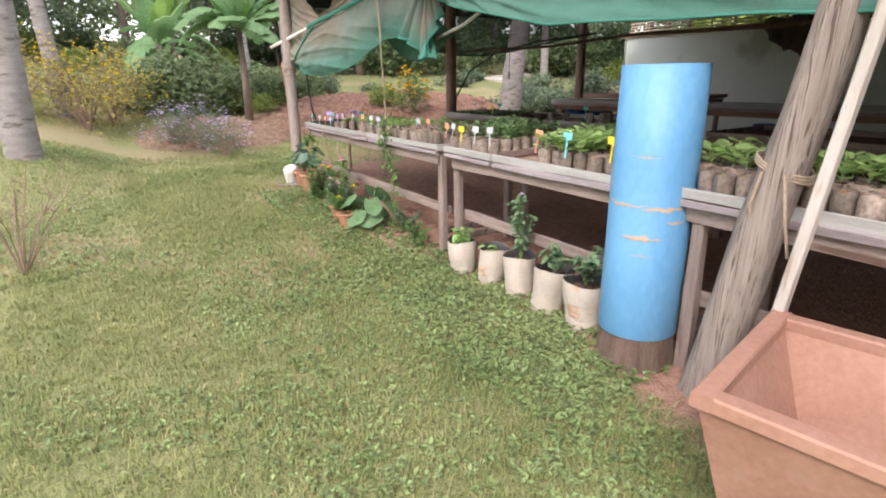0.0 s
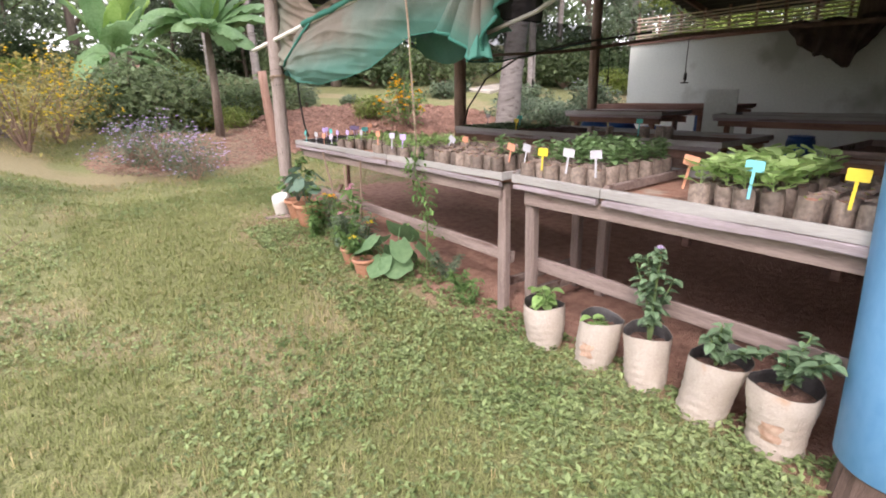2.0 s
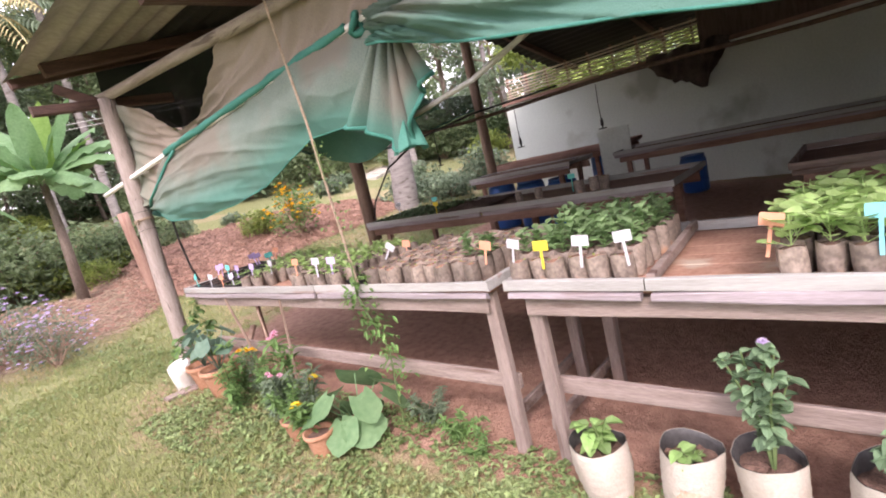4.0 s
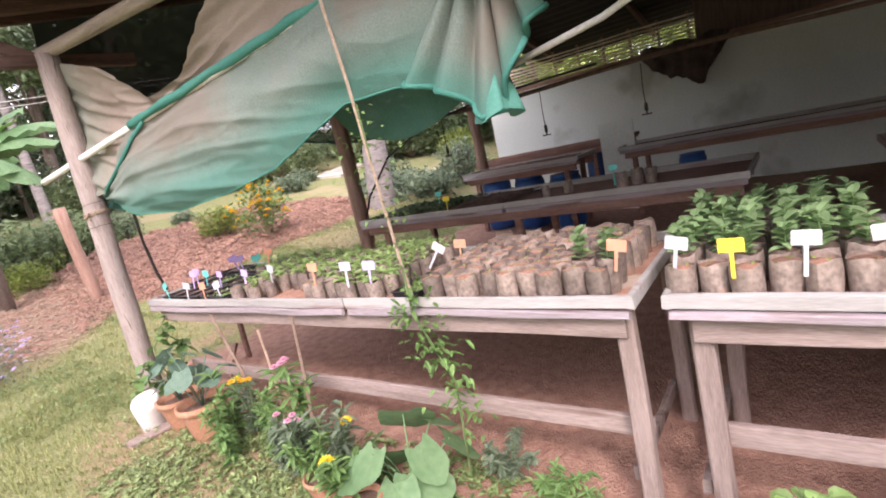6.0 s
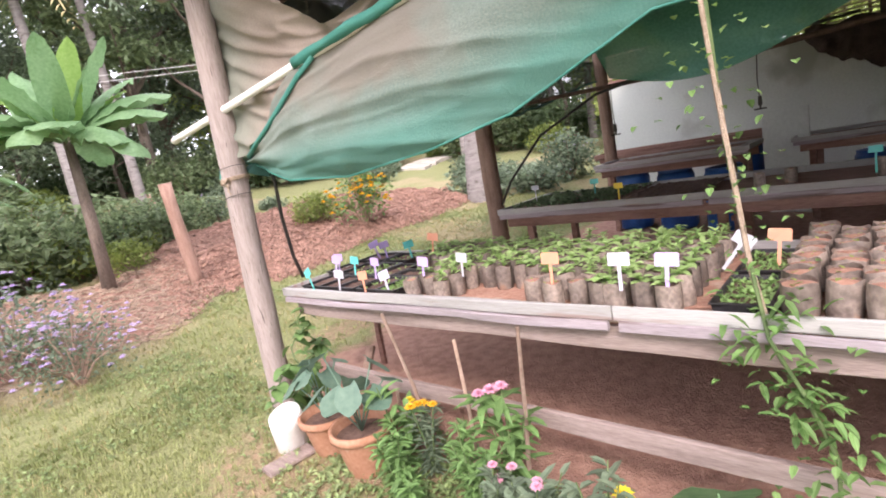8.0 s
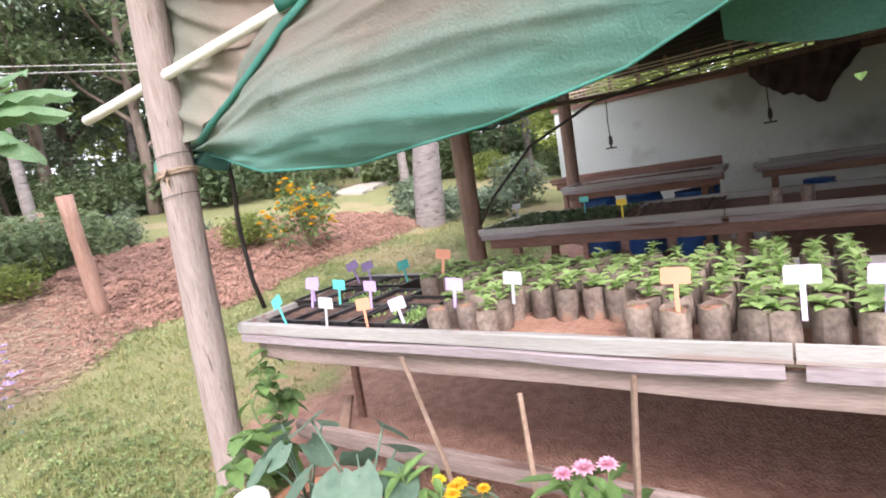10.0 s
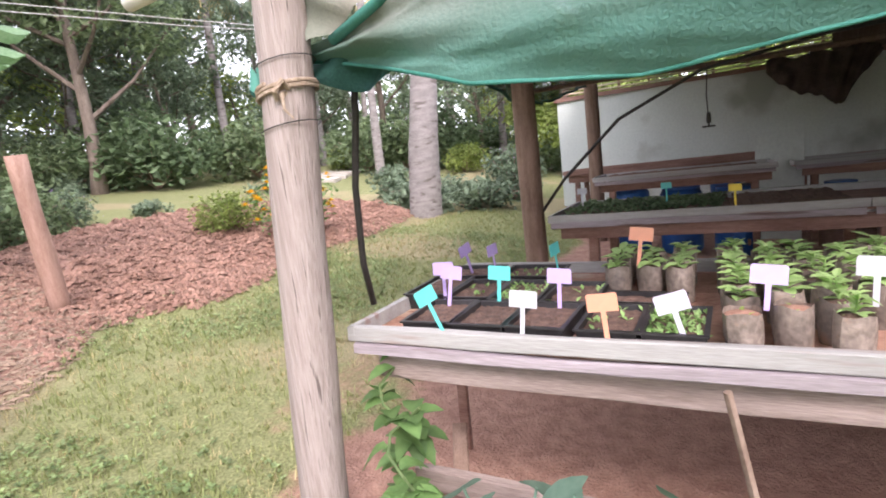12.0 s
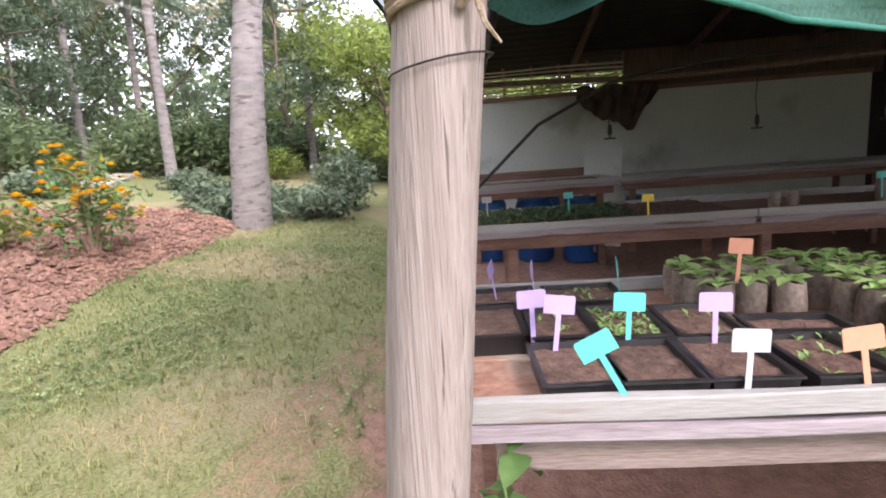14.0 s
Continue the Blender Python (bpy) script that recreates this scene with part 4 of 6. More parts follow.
def bag_shape(seed):
    q = random.Random(seed)
    h, r = q.uniform(0.125, 0.15), q.uniform(0.045, 0.053)
    s, n = Shape(), 12

    def skin(u, v):
        a = u * 2 * math.pi
        rr = r * (0.93 + 0.1 * math.sin(v * 2.6)) * (1 + 0.05 * math.sin(3 * a + seed * 1.7 + v * 3))
        return (rr * math.cos(a), rr * math.sin(a), h * v + (0.006 * math.sin(3 * a + seed) if v > 0.9 else 0))

    s.sheet(skin, n, 5)
    fill = Shape()
    fill.sheet(lambda u, v: (skin(u, 0.88)[0] * v * 0.98, skin(u, 0.88)[1] * v * 0.98, h * 0.9 + 0.012 * (1 - v)), n, 2)
    return s, fill, h


def round_leaf(s, base, way, reach, r, q):
    """A thin stalk that ends in one round, slightly cupped blade."""
    base, way = Vector(base), Vector(way).normalized()
    tip = base + way * reach
    s.tube([base, tip], 0.0015, 4)
    out = Vector((way.x, way.y, 0.25)).normalized()
    side = out.cross(Vector((0, 0, 1))).normalized()
    c = tip + out * r * 0.7
    k, n = len(s.v), 10
    s.v.append(tuple(c - Vector((0, 0, r * 0.2))))
    for i in range(n):
        a = 2 * math.pi * i / n
        rr = r * (0.8 if i == n // 2 else 1.0) * (1 + 0.05 * math.cos(3 * a))
        s.v.append(tuple(c + out * (rr * math.cos(a)) + side * (rr * math.sin(a)) + Vector((0, 0, 0.12 * r * math.sin(2 * a + reach * 90)))))
    s.f += [(k, k + 1 + i, k + 1 + (i + 1) % n) for i in range(n)]


def seedling_shape(kind, seed, z):
    q = random.Random(seed)
    s = Shape()
    if kind == "bare":
        for j in range(3):
            a = q.uniform(0, 6.28)
            s.leaf((q.uniform(-0.02, 0.02), q.uniform(-0.02, 0.02), z), (math.cos(a), math.sin(a), 0.8), 0.03, 0.012, 0.2, segs=1)
        return s
    tall = {"small": 0.036, "leafy": 0.12, "lush": 0.13, "fern": 0.07}[kind] * q.uniform(0.8, 1.3)
    stem = [(0, 0, z - 0.01), (q.uniform(-0.01, 0.01), q.uniform(-0.01, 0.01), z + tall)]
    s.tube(stem, 0.0025, 5)
    if kind == "lush":
        for j in range(12):
            t = 0.35 + 0.65 * (j + 1) / 12
            a = j * 2.4 + q.uniform(-0.4, 0.4)
            round_leaf(s, (stem[1][0] * t, stem[1][1] * t, z + tall * (t - 0.35)), (math.cos(a), math.sin(a), q.uniform(0.5, 1.6)), q.uniform(0.035, 0.075), q.uniform(0.022, 0.038), q)
        return s
    count, size, wide = {"small": (9, 0.066, 0.042), "leafy": (19, 0.058, 0.04), "lush": (11, 0.085, 0.08), "fern": (18, 0.05, 0.022)}[kind]
    for j in range(count):
        t = (j + 1) / count
        a = j * 2.4 + q.uniform(-0.4, 0.4)
        s.leaf((stem[1][0] * t, stem[1][1] * t, z + tall * t), (math.cos(a), math.sin(a), q.uniform(0.0, 0.55 if kind == "small" else 0.9)), size * q.uniform(0.7, 1.2), wide * q.uniform(0.8, 1.2), q.uniform(0.0, 0.4), segs=3)
    return s


LEAVES = {"bare": LEAF_YELLOW, "small": LUSH, "leafy": SEEDLING, "lush": LUSH, "fern": LUSH}
LABELS = {"bare": "brown soil-filled seedling bag with a bare top", "small": "dusty seedling bag with a small light green seedling", "leafy": "dusty seedling bag with a leafy mid-green seedling",
          "lush": "dusty seedling bag with a lush round-leaved seedling", "fern": "dusty seedling bag with a feathery green seedling"}
bank = {}


def bag_model(kind, k):
    if (kind, k) not in bank:
        skin, fill, h = bag_shape(k * 7 + len(kind))
        bank[kind, k] = (skin.mesh("seedling_bag", True), fill.mesh("soil"), seedling_shape(kind, k * 13 + len(kind), h * 0.9).mesh("seedling"))
        for me, mat in zip(bank[kind, k], (POLYBAG, SOIL if kind != "bare" else DUSTY_PLANK, LEAVES[kind])):
            me.materials.append(mat)
    return bank[kind, k]


def place_bag(kind, x, y, z=DECK):
    q = rnd.random
    meshes = bag_model(kind, rnd.randrange(4))
    ob = tagged(new("seedling_bag", meshes[0]), LABELS[kind], "seedling", "seedling bags on the benches")
    ob.matrix_world = pose(x, y, z, q() * 6 - 3, q() * 6 - 3, q() * 360) @ Matrix.Scale(0.8 if y > 4.6 else 0.95, 4)
    for name, me in (("soil", meshes[1]), ("foliage", meshes[2])):
        part(name, me, None, ob)


def bag_field(kind, y_hi, y_lo, x_lo=2.185, x_hi=2.95, skip=None):
    step, y, row = 0.106, y_hi, 0
    while y > y_lo:
        x = x_lo + (0.03 if row % 2 else 0)
        while x < x_hi:
            k = kind(x, y) if callable(kind) else kind
            if k and not (skip and skip(x, y)):
                place_bag(k, x + rnd.uniform(-0.006, 0.006), y + rnd.uniform(-0.006, 0.006))
            x += step
        y -= 0.094 if row % 2 else 0.1
        row += 1


bag_field(lambda x, y: rnd.choice(["small", "small", "fern"]) if x > 2.25 or rnd.random() > 0.5 else "bare", 6.02, 5.02, skip=lambda x, y: 5.34 < y < 5.74 and x < 2.36)
bag_field("small", 6.36, 6.1, 2.62, 2.95)
bag_field(lambda x, y: "fern" if x > 2.4 else "small", 5.0, 4.72)
bag_field(lambda x, y: "bare" if (x - 2.1) * 0.9 + (y - 3.55) > 0.45 or x < 2.24 else "leafy", 4.46, 3.64)
bag_field(lambda x, y: "leafy" if x > 2.23 else "bare", 3.40, 2.88, skip=lambda x, y: x - 2.15 > (y - 2.75) * 5.5)
bag_field("lush", 2.33, 1.98, 2.185, 2.8)
bag_field("bare", 1.90, 1.42, 2.185, 2.85)
bag_field(lambda x, y: "lush" if x > 2.35 else "bare", 1.32, 0.1, 2.185, 2.6)

s = Shape()
s.plank((2.12, 2.78, 0.965), (3.0, 2.84, 0.965), 0.03, 0.05, 0.004, 8)
single("divider_board", s, PLANK_Y, "wooden divider board lying across the bench top", "board")


# ---- seed trays ----
def tray(x, y, lx, ly, turn, crop=None, pale=False):
    t = thing("seed_tray", "shallow black plastic seed tray filled with dark soil" + (" and tiny seedlings" if crop else ""), "seed tray", (x, y, DECK), "seed trays on the bench")
    s = Shape()
    h, w = 0.055, 0.006

    def ring(ax, ay, z):
        return [(sx * ax, sy * ay, z) for sx, sy in ((-1, -1), (1, -1), (1, 1), (-1, 1))]

    a, b = lx / 2, ly / 2
    s.v = ring(a * 0.93, b * 0.93, 0) + ring(a, b, h) + ring(a + 0.006, b + 0.006, h) + ring(a + 0.006, b + 0.006, h + 0.005) + ring(a - w, b - w, h + 0.005) + ring(a * 0.9, b * 0.9, 0.012)
    s.f = [(3, 2, 1, 0), (20, 21, 22, 23)] + [(4 * r + i, 4 * r + (i + 1) % 4, 4 * r + 4 + (i + 1) % 4, 4 * r + 4 + i) for r in range(5) for i in range(4)]
    part("tray", s, TRAY, t)
    s = Shape()
    q = random.Random(int(x * 1000 + y * 77))
    s.sheet(lambda u, v: ((u - 0.5) * 2 * (a - 0.008), (v - 0.5) * 2 * (b - 0.008), 0.042 + 0.006 * q.random()), 12, 12)
    part("soil", s, SOIL, t)
    if crop:
        s = Shape()
        for _ in range(crop):
            p = ((q.random() - 0.5) * 1.8 * a, (q.random() - 0.5) * 1.8 * b, 0.045)
            for k in range(2):
                an = q.uniform(0, 6.28)
                s.leaf(p, (math.cos(an), math.sin(an), q.uniform(0.5, 1.5)), q.uniform(0.02, 0.035), 0.012, 0.2, segs=1)
        tagged(part("sprout_cover", s, LEAF_FRESH, t), kind="stuff")
    t.rotation_euler[2] = turn


for tx, ty, lx, ly, turn, crop in ((2.255, 6.835, 0.23, 0.155, 0.05, 0), (2.25, 6.67, 0.23, 0.16, 0.0, 0), (2.25, 6.50, 0.23, 0.16, -0.03, 0), (2.245, 6.315, 0.23, 0.145, -0.02, 8), (2.24, 6.16, 0.23, 0.14, -0.04, 120),
                                  (2.58, 7.0, 0.28, 0.165, 0.03, 0), (2.535, 6.82, 0.25, 0.16, 0.02, 5), (2.52, 6.65, 0.26, 0.16, 0.0, 60), (2.50, 6.47, 0.25, 0.16, -0.02, 6), (2.44, 6.26, 0.12, 0.22, -0.08, 0),
                                  (2.82, 6.97, 0.2, 0.24, 0.05, 0), (2.81, 6.70, 0.2, 0.23, 0.0, 20), (2.30, 4.60, 0.3, 0.16, 0.0, 130), (2.66, 4.60, 0.3, 0.16, 0.0, 110)):
    tray(tx, ty, lx, ly, turn, crop)


# ---- plant tags ----
def plant_tag(colour, x, y, top, low, yaw, roll=0.0):
    s = Shape()
    w, h, t = 0.037, 0.0225, 0.0012
    pts = [(-0.006, low - top), (0.006, low - top), (0.006, -h), (w, -h), (w, h * 0.8), (w * 0.9, h), (-w * 0.9, h), (-w, h * 0.8), (-w, -h), (-0.006, -h)]
    for side in (-t, t):
        s.v += [(side, px, pz) for px, pz in pts]
    m = len(pts)
    s.f = [(0, 1, 2, 9), (3, 4, 5, 6, 7, 8), (19, 12, 11, 10), (18, 17, 16, 15, 14, 13)] + [(i, (i + 1) % m, m + (i + 1) % m, m + i) for i in range(m)]
    ob = single("plant_tag", s, TAGS[colour], f"{colour} plastic plant tag stuck into the soil", "plant tag", group="plant tags")
    ob.matrix_world = pose(x, y, top, roll, 4, yaw)


for c, x, y, top, low, yaw, roll in (
        ("teal", 2.125, 6.81, 1.07, 0.955, -6, -28), ("white", 2.13, 6.52, 1.065, 0.93, 4, 5), ("orange", 2.13, 6.32, 1.06, 0.93, 0, -6), ("lilac", 2.14, 6.165, 1.06, 0.93, 3, -16),
        ("purple", 2.36, 6.84, 1.085, 0.97, 5, 8), ("purple", 2.42, 6.90, 1.085, 0.97, 8, 0), ("teal", 2.37, 6.675, 1.08, 0.97, 0, 4), ("purple", 2.36, 6.482, 1.072, 0.97, -4, 2),
        ("purple", 2.80, 6.99, 1.08, 0.96, 75, -14), ("purple", 2.78, 6.86, 1.08, 0.96, 80, -4), ("teal", 2.76, 6.60, 1.08, 0.96, 78, -4), ("orange", 2.66, 6.28, 1.14, 1.03, 10, 8),
        ("purple", 2.23, 5.965, 1.105, 1.02, -4, 4), ("white", 2.28, 5.76, 1.11, 1.02, -8, 2), ("orange", 2.17, 5.23, 1.13, 1.02, 0, 0), ("lilac", 2.15, 4.955, 1.13, 1.02, 4, 0),
        ("purple", 2.16, 4.80, 1.125, 1.02, 8, 3), ("white", 2.56, 4.66, 1.09, 0.96, 10, 35), ("orange", 2.62, 4.56, 1.09, 0.97, 0, 4), ("orange", 2.25, 3.62, 1.12, 1.02, -5, 8),
        ("white", 2.17, 3.40, 1.135, 1.02, -8, 8), ("yellow", 2.14, 3.24, 1.125, 1.02, 0, 0), ("white", 2.14, 3.05, 1.135, 1.02, 5, 4), ("white", 2.14, 2.87, 1.14, 1.02, 0, -6),
        ("orange", 2.17, 2.375, 1.15, 1.02, 0, 10), ("blue", 2.15, 2.10, 1.155, 1.02, 0, 2), ("yellow", 2.16, 1.76, 1.155, 1.03, 0, 2), ("yellow", 2.45, 1.68, 1.19, 1.04, 0, 0),
        ("yellow", 4.53, 5.93, 1.11, 0.99, 0, 0), ("teal", 5.0, 6.35, 1.12, 0.99, 15, 0), ("white", 4.95, 6.95, 1.13, 0.99, 10, 0), ("teal", 4.75, 4.35, 1.14, 0.99, 0, 0)):
    plant_tag(c, x, y, top, low, yaw, roll)


# ---- second bench: soil bed with sprouts; things deeper in the shed ----
def soil_bed(x0, x1, y0, y1, z, crop, mat, label):
    t = thing("soil_bed", label, "soil bed", ((x0 + x1) / 2, (y0 + y1) / 2, z))
    a, b = (x1 - x0) / 2, (y1 - y0) / 2
    s = Shape()
    s.sheet(lambda u, v: ((u - 0.5) * 2 * a, (v - 0.5) * 2 * b, 0.03 + 0.02 * noise.noise(Vector((u * 9, v * 20, z)))), 12, 30)
    part("soil", s, SOIL, t)
    if crop:
        q = random.Random(5)
        s = Shape()
        for _ in range(crop):
            p = (q.uniform(-a, a) * 0.95, q.uniform(-b, b) * 0.95, 0.03)
            for k in range(3):
                an = q.uniform(0, 6.28)
                s.leaf(p, (math.cos(an), math.sin(an), q.uniform(0.5, 1.6)), q.uniform(0.05, 0.09), 0.028, 0.3, segs=1)
        part("sprout_cover", s, mat, t)


soil_bed(4.52, 5.40, 5.95, 7.02, 0.958, 420, LEAF_DARK, "dark soil bed with dense low sprouts on the bench")
soil_bed(4.52, 5.40, 5.32, 5.92, 0.958, 0, None, "bare dark soil bed on the bench")
for bx, by in ((4.8, 5.0), (4.9, 4.82), (4.78, 4.3), (4.9, 4.2), (4.85, 4.08)):
    place_bag("bare", bx, by, 0.957)
soil_bed(7.0, 7.7, 5.6, 7.15, 1.078, 0, None, "bare dark soil bed on the short bench")


def drum(x, y, z, r, h):
    t = thing("blue_drum", "blue plastic drum with a lid standing in the shed", "drum", (x, y, z), "blue drums")
    s = Shape()
    s.lathe([(r * 0.9, 0), (r, 0.04), (r, h * 0.3), (r * 1.03, h * 0.33), (r, h * 0.36), (r, h * 0.64), (r * 1.03, h * 0.67), (r, h * 0.7), (r, h * 0.92), (r * 0.88, h)], 20)
    body = part("body", s, DRUM_BLUE, t, "", True)
    s = Shape()
    s.lathe([(r * 0.9, h), (r * 0.92, h + 0.03), (r * 0.6, h + 0.04)], 20)
    part("lid", s, DRUM_BLUE, body)


for dx, dy, dz, r, h in ((7.3, 6.9, None, 0.22, 0.72), (7.3, 6.35, None, 0.22, 0.72), (7.3, 5.8, None, 0.22, 0.72), (9.0, 5.85, None, 0.19, 0.92), (9.4, 4.5, None, 0.2, 0.58)):
    drum(dx, dy, surface(dx, dy) if dz is None else dz, r, h)
s = Shape()
s.plank((8.3, 5.3, 0.6), (8.3, 5.3, 1.42), 0.03, 0.5, 0.003, 4, up=(0, 1, 0))
s.box(8.29, 5.08, surface(8.3, 5.3) - 0.02, 8.31, 5.52, 0.62)
single("notice_board", s, WALL_PAINT, "blank white board standing upright between the benches", "board")


def hanging_hook(x, y, low):
    t = thing("hanging_sprinkler", "small black sprinkler hanging on a thin tube", "sprinkler", (x, y, low), "hanging sprinklers")
    s = Shape()
    s.tube([(0, 0, 0.06), (0.01, 0.01, 0.22), (0, 0, 0.42)], 0.004, 6)
    drop = part("tube", s, CABLE, t)
    s = Shape()
    s.lathe([(0.012, 0.03), (0.016, 0.05), (0.012, 0.1)], 10)
    part("weight", s, CABLE, drop)
    s = Shape()
    s.box(-0.006, -0.04, 0.0, 0.006, 0.04, 0.012)
    s.box(-0.005, -0.006, 0.01, 0.005, 0.006, 0.035)
    part("spreader", s, CABLE, drop)


for hx, hy in ((5.08, 4.1), (5.05, 5.0), (4.93, 6.06)):
    hanging_hook(hx, hy, 1.5)
s = Shape()
s.tube([(5.0 + 0.02 * math.sin(y * 1.3), y, 1.93 + 0.02 * math.sin(y * 2)) for y in np.linspace(7.35, -2, 24)], 0.02, 8)
single("sprinkler_pole", s, BLACK_WOOD, "thin dark pole carrying the sprinklers", "pole", smooth=True)
s = Shape()
s.tube([(4.7, 7.2, 1.02), (4.62, 7.0, 1.25), (4.6, 6.6, 1.62), (4.7, 6.1, 1.86), (4.85, 5.4, 1.97), (4.9, 4.4, 2.0)], 0.012, 8)
single("drip_hose", s, CABLE, "black irrigation hose curving up from the bench", "hose", smooth=True)
s = Shape()
s.tube([(2.27, 7.10, 1.0), (2.23, 7.09, 1.15), (2.19, 7.05, 1.4), (2.17, 7.0, 1.6), (2.12, 6.94, 1.8)], 0.011, 8)
single("drip_hose", s, CABLE, "black hose hanging beside the corner post", "hose", smooth=True)
s = Shape()
s.tube([(2.40, 4.03, 1.85), (2.42, 3.6, 1.93), (2.45, 2.9, 2.18), (2.5, 2.0, 2.6)], 0.014, 8)
single("grey_rope", s, GREY_ROPE, "grey rope stretched from the net knot to the roof", "rope", smooth=True)
CLOTH_LOW = [(0, 2.30), (0.12, 2.1), (0.3, 1.93), (0.5, 1.86), (0.62, 1.70), (0.7, 1.74), (0.8, 2.0), (1, 2.32)]


def old_cloth(u, v):
    y = 5.25 - 1.35 * u
    low = lerp(CLOTH_LOW, u) + 0.05 * noise.noise(Vector((u * 14, 3, 1)))
    z = (2.47 + 0.03 * math.sin(u * 17)) * (1 - v) + low * v
    x = 10.24 - 0.05 * math.sin(v * 3) + 0.07 * noise.noise(Vector((u * 9, v * 2.5 + u * 3, 5))) + 0.03 * math.sin(u * 31 + v * 7)
    return (x, y, z)


s = Shape()
s.sheet(old_cloth, 70, 26)
single("hanging_cloth", s, OLD_CLOTH, "dark brown crumpled cloth bundle hanging on the wall", "cloth", smooth=True)
LEAF_VINE = leafy("vine_leaf", (0.13, 0.25, 0.07), (0.24, 0.38, 0.13), 0.45)
# ---- potted plants and flowers along the bench front ----
def clay_pot(x, y, r, h, label="terracotta pot with a large-leaved bluish plant"):
    t = thing("clay_pot", label, "flower pot", (x, y, surface(x, y) - 0.01), "clay pots")
    s = Shape()
    s.lathe([(r * 0.62, 0), (r * 0.66, 0.01), (r * 0.92, h * 0.8), (r * 0.93, h * 0.82), (r * 1.04, h * 0.83), (r * 1.06, h * 0.9), (r * 1.05, h), (r * 0.93, h), (r * 0.9, h * 0.84), (r * 0.86, h * 0.8)], 26)
    part("pot", s, TERRACOTTA, t, "", True)
    s = Shape()
    s.lathe([(r * 0.9, h * 0.8), (r * 0.6, h * 0.83), (r * 0.1, h * 0.84)], 20)
    part("soil", s, SOIL, t)
    return t


def broad_leaf(s, base, tip, size, q):
    """A stalk and one round, lobed blade."""
    base, tip = Vector(base), Vector(tip)
    s.tube([base, base * 0.5 + tip * 0.5 + Vector((0, 0, 0.03)), tip], 0.004, 5)
    out = Vector((tip.x - base.x, tip.y - base.y, 0))
    out = out.normalized() if out.length > 1e-3 else Vector((1, 0, 0))
    side = Vector((-out.y, out.x, 0))
    tilt = Vector((0, 0, -q.uniform(0.6, 1.5)))
    n0, n = len(s.v), 30
    c = tip + out * size * 0.3 + tilt * size * 0.3
    s.v.append(tuple(c + Vector((0, 0, -size * 0.08))))
    for k in range(n):
        a = 2 * math.pi * k / n
        r = size * (1 - 0.35 * (math.cos(a) < -0.85)) * (1 + 0.045 * math.cos(5 * a) + 0.02 * math.cos(17 * a))
        p = c + (out + tilt * 0.8) * (math.cos(a) * r * 0.9) + side * (math.sin(a) * r) + Vector((0, 0, 0.05 * size * math.sin(3 * a)))
        s.v.append(tuple(p))
    s.f += [(n0, n0 + 1 + k, n0 + 1 + (k + 1) % n) for k in range(n)]


def broad_plant(parent, at, count, size, tall, spread, mat, seed):
    q = random.Random(seed)
    for k in range(count):
        a = k * 2.4 + q.uniform(-0.3, 0.3)
        rr = spread * q.uniform(0.4, 1.0)
        s = Shape()
        broad_leaf(s, at, (at[0] + rr * math.cos(a), at[1] + rr * math.sin(a), at[2] + tall * q.uniform(0.45, 1.1)), size * q.uniform(0.7, 1.15), q)
        part("leaf", s, mat, parent, "", True)


p1 = clay_pot(1.85, 6.50, 0.14, 0.22)
broad_plant(p1, (0, 0, 0.18), 7, 0.065, 0.36, 0.15, LEAF_BLUE, 2)
p2 = clay_pot(1.84, 6.20, 0.15, 0.24)
broad_plant(p2, (0, 0, 0.2), 8, 0.075, 0.38, 0.18, LEAF_BLUE, 8)
p3 = clay_pot(1.68, 4.70, 0.09, 0.16, "small terracotta pot half hidden by flowers")
p4 = clay_pot(1.72, 5.0, 0.09, 0.15, "small terracotta pot half hidden by flowers")

can = thing("cut_can", "tilted white plastic can with a climbing plant beside the post", "can", (1.76, 6.74, surface(1.76, 6.74)))
s = Shape()
s.lathe([(0.085, 0), (0.09, 0.015), (0.092, 0.2), (0.088, 0.26), (0.082, 0.26), (0.08, 0.03)], 18, squash=0.8)
part("body", s, WHITE_PIPE, can, "cut white plastic body", True)
can.rotation_euler = (radians(20), radians(-14), 0)
s = Shape()
s.plank((1.52, 6.62, surface(1.6, 6.6) + 0.012), (1.78, 6.60, surface(1.7, 6.6) + 0.012), 0.11, 0.02, 0.003, 4)
single("loose_board", s, PLANK_Y, "small broken board lying on the ground", "board")


def climber(x, y, z0, z1, spread, size, count, seed, mat, label):
    q = random.Random(seed)
    t = thing("climbing_plant", label, "plant", (x, y, z0))
    stem = [(spread * 0.5 * math.sin(i * 0.9 + seed), spread * 0.5 * math.cos(i * 1.3), (z1 - z0) * i / 12) for i in range(13)]
    s = Shape()
    s.tube(stem, 0.005, 6)
    part("stem", s, STEM, t)
    s = Shape()
    for k in range(count):
        i = q.uniform(0, 11.9)
        b = Vector(stem[int(i)]).lerp(Vector(stem[int(i) + 1]), i % 1)
        a = q.uniform(0, 6.28)
        s.leaf(b, (math.cos(a), math.sin(a), q.uniform(-0.3, 0.6)), size * q.uniform(0.6, 1.2), size * 0.65, q.uniform(0.2, 0.8), segs=3)
    part("foliage", s, mat, t, "", True)


climber(1.98, 6.86, 0.30, 0.78, 0.10, 0.10, 46, 4, LEAF_MID, "glossy green climbing plant growing up the corner post")
climber(2.14, 6.96, 0.22, 0.9, 0.09, 0.10, 55, 9, LEAF_MID, "glossy green climbing plant on the bench leg")
climber(1.80, 6.80, 0.42, 0.62, 0.12, 0.10, 26, 5, LEAF_MID, "glossy green plant hanging over the white can")


